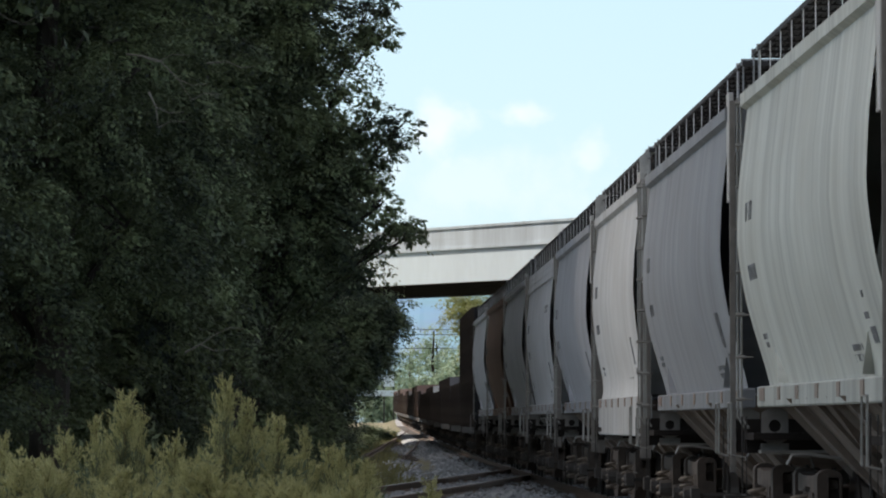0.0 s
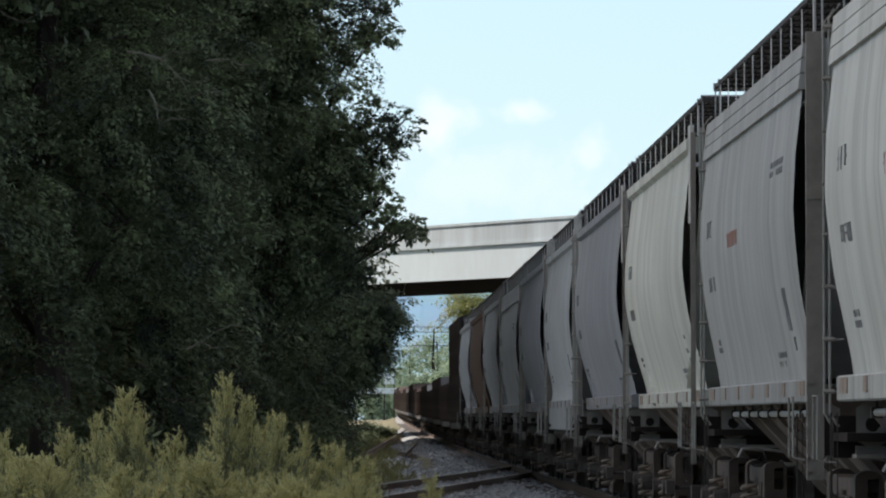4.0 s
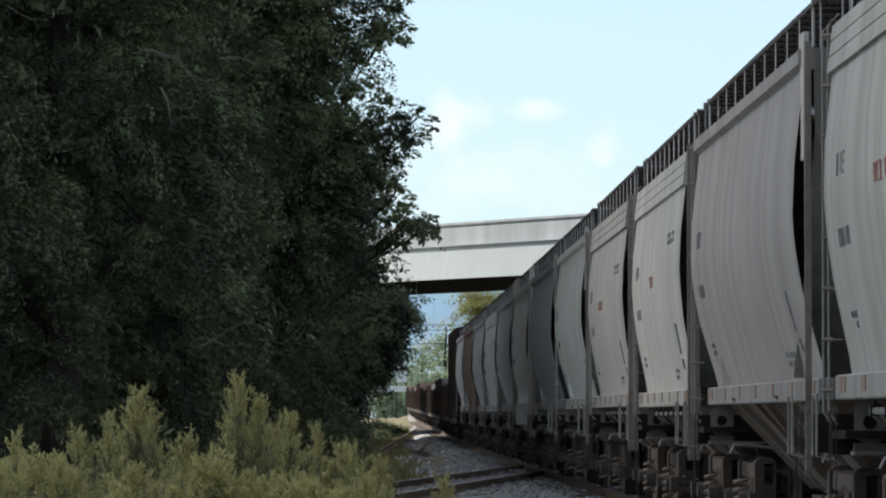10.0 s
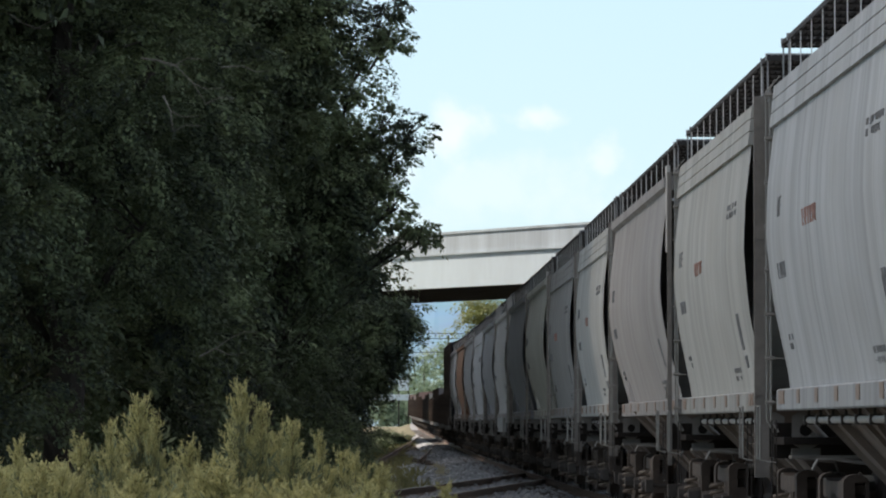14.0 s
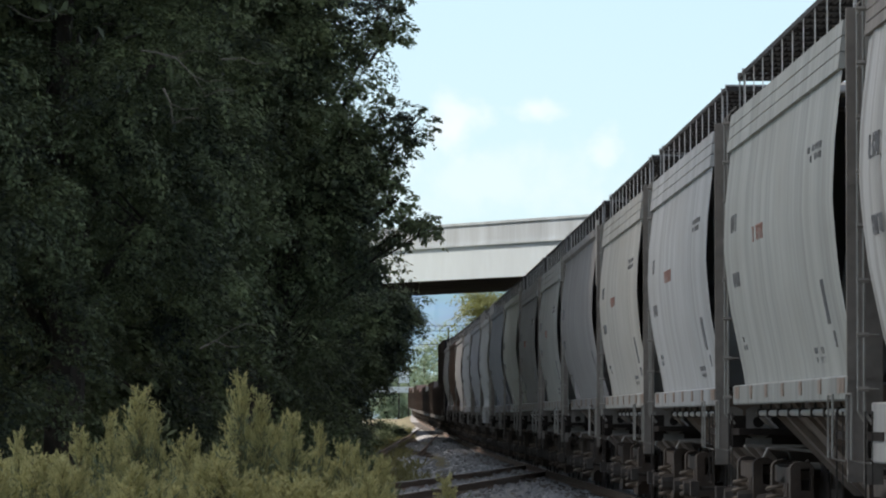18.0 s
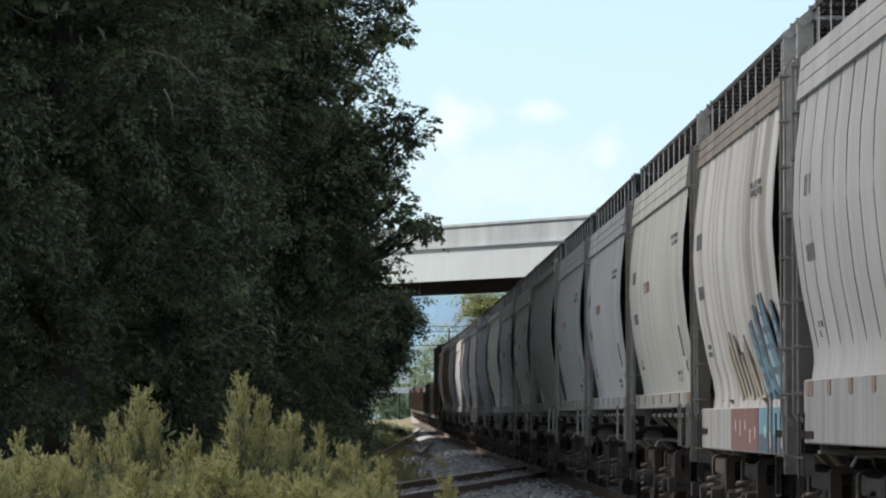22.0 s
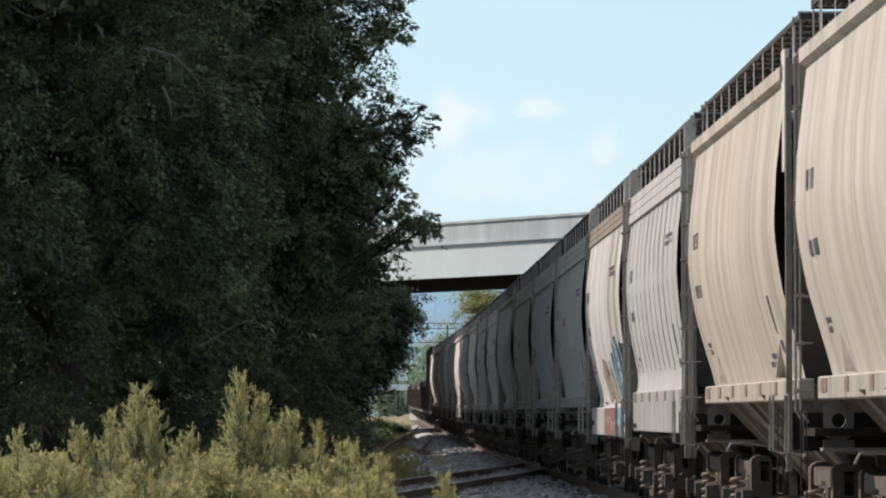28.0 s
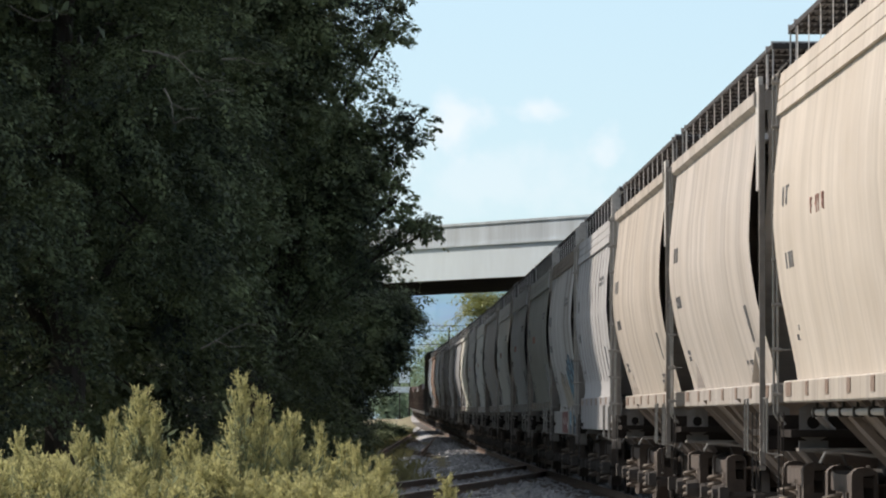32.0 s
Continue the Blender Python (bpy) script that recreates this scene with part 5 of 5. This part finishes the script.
# ---- road vehicles on the overpass ----
M_GLASS = mat("dark_car_glass", (0.10, 0.13, 0.15), 0.06, 0, 0.1, 1.0, spec=0.9)
M_TYRE = mat("tyre_rubber", (0.02, 0.02, 0.02), 0.9)


def vehicle(name, profile, width, colour, windows, label, length, roof=None):
    """A road vehicle that faces -x: body of a side outline, glass, tyres and lamps."""
    m = mat(name + "_paint", colour, 0.3, 0.2, 0.1, 2.0)
    car = thing(name, pose(0, 0, 0), label, name.replace("_", " "))
    bm = bmesh.new()
    inner = [bm.verts.new((x, -width / 2 + 0.12 * max(0, z - 0.9), z)) for x, z in profile]
    outer = [bm.verts.new((x, width / 2 - 0.12 * max(0, z - 0.9), z)) for x, z in profile]
    for i in range(len(profile)):
        bm.faces.new((inner[i], inner[(i + 1) % len(profile)], outer[(i + 1) % len(profile)], outer[i]))
    bm.faces.new(inner[::-1])
    bm.faces.new(outer)
    part("body", bm, m, car, bevel=0.04)
    for x0, x1, z0, z1 in windows:
        for sy in (-1, 1):
            bm = bmesh.new()
            ya, yb = sorted((sy * (width / 2 - 0.12 * (z0 - 0.9) + 0.012), sy * (width / 2 - 0.12 * (z1 - 0.9) - 0.06)))
            vs = [bm.verts.new((x, sy * (width / 2 - 0.12 * (z - 0.9) + 0.01), z)) for x, z in ((x0, z0), (x1, z0), (x1 - 0.05, z1), (x0 + 0.12, z1))]
            vi = [bm.verts.new((v.co.x, v.co.y - sy * 0.03, v.co.z)) for v in vs]
            bm.faces.new(vs)
            bm.faces.new(vi[::-1])
            for i in range(4):
                bm.faces.new((vs[i], vi[i], vi[(i + 1) % 4], vs[(i + 1) % 4]))
            part("side_window", bm, M_GLASS, car)
    xr, zl, zh = length / 2, windows[0][2], windows[0][3]
    bm = bmesh.new()
    box(bm, xr - 0.10, xr + 0.012, -width / 2 + 0.22, width / 2 - 0.22, zl, zh)
    part("rear_window", bm, M_GLASS, car)
    for x in (-length * 0.31, length * 0.30):
        for sy in (-1, 1):
            bm = bmesh.new()
            tube(bm, [(x, sy * (width / 2 - 0.22), 0.34), (x, sy * (width / 2 - 0.01), 0.34)], 0.34, 18)
            part("wheel", bm, M_TYRE, car)
    for sy in (-1, 1):
        bm = bmesh.new()
        box(bm, xr - 0.06, xr + 0.02, sy * (width / 2 - 0.18) - 0.08, sy * (width / 2 - 0.18) + 0.08, 0.8, 1.05)
        part("tail_lamp", bm, M_RED, car, "red tail lamp")
    return car


van = vehicle("passenger_van", [(-2.75, 0.35), (2.75, 0.35), (2.75, 1.3), (2.55, 2.25), (2.2, 2.45), (-0.6, 2.42), (-1.35, 2.05), (-2.0, 1.25), (-2.7, 1.05)],
              1.98, (0.05, 0.07, 0.10), [(-1.75, -0.95, 1.30, 1.85), (-0.85, 0.45, 1.30, 1.88), (0.6, 1.9, 1.30, 1.88)], "dark blue high-roofed passenger van on the overpass", 5.5)
pickup = vehicle("utility_wagon", [(-2.5, 0.4), (2.4, 0.4), (2.4, 1.1), (2.05, 1.82), (-0.7, 1.84), (-1.35, 1.25), (-2.4, 1.05)],
                 1.9, (0.55, 0.57, 0.58), [(-1.15, -0.1, 1.22, 1.7), (0.0, 1.0, 1.22, 1.72), (1.1, 2.0, 1.22, 1.7)], "silver sport utility wagon on the overpass", 4.8)
suv = vehicle("utility_wagon", [(-2.4, 0.4), (2.3, 0.4), (2.3, 1.1), (1.95, 1.76), (-0.6, 1.76), (-1.35, 1.2), (-2.3, 1.0)],
              1.85, (0.14, 0.17, 0.17), [(-1.15, -0.1, 1.2, 1.65), (0.0, 1.0, 1.2, 1.66), (1.1, 1.9, 1.2, 1.62)], "dark grey-green sport utility wagon on the overpass", 4.6)
sedan = vehicle("sedan_car", [(-2.3, 0.35), (2.3, 0.35), (2.3, 1.0), (1.7, 1.08), (1.15, 1.5), (-0.4, 1.52), (-1.1, 1.08), (-2.2, 0.9)],
                1.8, (0.22, 0.24, 0.26), [(-0.95, 0.0, 1.08, 1.44), (0.1, 1.2, 1.08, 1.44)], "grey sedan car on the overpass", 4.6)

# ---- wires and far structures ----
lines = thing("power_line", pose(0, 400, 0), "pair of thin dark power lines between wooden poles", "power line")
for z in (9.85, 9.4, 8.2):
    bm = bmesh.new()
    tube(bm, [(-45 + 9 * i, 0.4 * (z - 9), z - 0.5 + 0.5 * ((i - 5) / 5) ** 2 * 1.2) for i in range(11)], 0.028, 5)
    part("wire", bm, M_GRATE, lines)
for x in (-45, 45):
    bm = bmesh.new()
    tube(bm, [(x, 0, -0.8), (x, 0, 10.6)], [0.16, 0.11], 8)
    box(bm, x - 0.08, x + 0.08, -1.1, 1.1, 9.7, 9.85)
    part("pole", bm, M_BARK, lines)
low = thing("far_road_bridge", pose(0, 640, 0), "low pale concrete road bridge in the distance", "bridge", kind="structure")
bm = bmesh.new()
box(bm, -30, 5.2, 0, 8, 4.9, 5.7)
part("deck", bm, M_CONC, low)
for x in (-22, -12, -3, 4.2):
    bm = bmesh.new()
    box(bm, x, x + 0.7, 1, 7, -1, 4.9)
    part("pier", bm, M_CONCD, low)
sign = thing("billboard", pose(3.2, 660, 0), "white roadside board beyond the far bridge", "sign")
bm = bmesh.new()
box(bm, -0.75, 0.75, 0, 0.2, 6.4, 8.1)
part("panel", bm, M_CONC, sign)
for x in (-0.7, 0.7):
    bm = bmesh.new()
    box(bm, x - 0.1, x + 0.1, 0.25, 0.45, -1, 9)
    part("post", bm, M_GRATE, sign)

# ---- the cloud that drifts off the sun ----
M_CLOUD = bpy.data.materials.new("cloud")
M_CLOUD.use_nodes = True
cn, cl = M_CLOUD.node_tree.nodes, M_CLOUD.node_tree.links
cb = cn["Principled BSDF"]
cb.inputs["Base Color"].default_value = (0.9, 0.9, 0.92, 1)
cb.inputs["Roughness"].default_value = 1.0
cb.inputs["Alpha"].default_value = 0.38
crng = random.Random(8)
bm = bmesh.new()
for k in range(140):
    u, v = -150 + 32 * (k // 14) + crng.uniform(-9, 9), -240 + 30 * (k % 14) + crng.uniform(-9, 9)
    r = crng.uniform(22, 31) * (1 if u < 125 else 0.75)
    made = bmesh.ops.create_icosphere(bm, subdivisions=2, radius=1.0, matrix=Matrix.Translation((u, v, crng.uniform(-14, 14))) @ Matrix.Diagonal((r, r, r * 0.3, 1)))
    for w in made["verts"]:
        w.co.z += 5 * noise.noise(w.co * 0.05)
cloud = put("cloud", finish(bm, "cloud", M_CLOUD, smooth=True))
tagged(cloud, "grey-white cumulus cloud drifting off the sun", "cloud")

# ---- motion of the things ----
TRAVEL = [(0, 0), (3, 12.9), (6, 25.8), (9.5, 40.9), (13, 55.9), (16, 68.7), (19, 81.25), (23, 97.5), (28, 117.35), (32, 133.1)]


def travelled(t):
    return float(np.interp(t, [a for a, b in TRAVEL], [b for a, b in TRAVEL]))


def on_track(y):
    turn = math.degrees(math.atan2(path_x(y + 1) - path_x(y - 1), 2))
    return pose(path_x(y), y, path_z(y), 0, 0, -turn)


def motions():
    for car, y in TRAIN:
        walk(car, [(t, on_track(y + s)) for t, s in TRAVEL])
    rolls = [(t * 0.125, -math.degrees(travelled(t * 0.125) / 0.42)) for t in range(257)]
    for ws, y in WHEELSETS[:60]:
        walk(ws, [(t, pose(0, y, 0.42, a)) for t, a in rolls])
    for car, when, where, lane, speed in ((pickup, 5.5, 4.4, 2.6, 25.0), (van, 11.0, 1.1, 2.6, 22.8), (suv, 22.5, 1.15, 2.6, 25.5), (sedan, 30.0, -1.0, 2.6, 29.0)):
        rows, t = [], 0.0
        while t <= 32.0:
            s = max(-95.0, min(95.0, where - speed * (t - when)))
            c, n = math.cos(radians(-60)), math.sin(radians(-60))
            rows.append((t, pose(3.09 + s * c - lane * n, 250 + s * n + lane * c, DECK, 0, 0, -60)))
            t += 0.25
        walk(car, rows)
    base = Vector((0, 30, 0)) + SUN_TO * 900
    walk(cloud, [(t, pose(base.x - 155 + (25.3 - t) * 3.6, base.y, base.z)) for t in (0, 8, 16, 24, 32)])


motions()
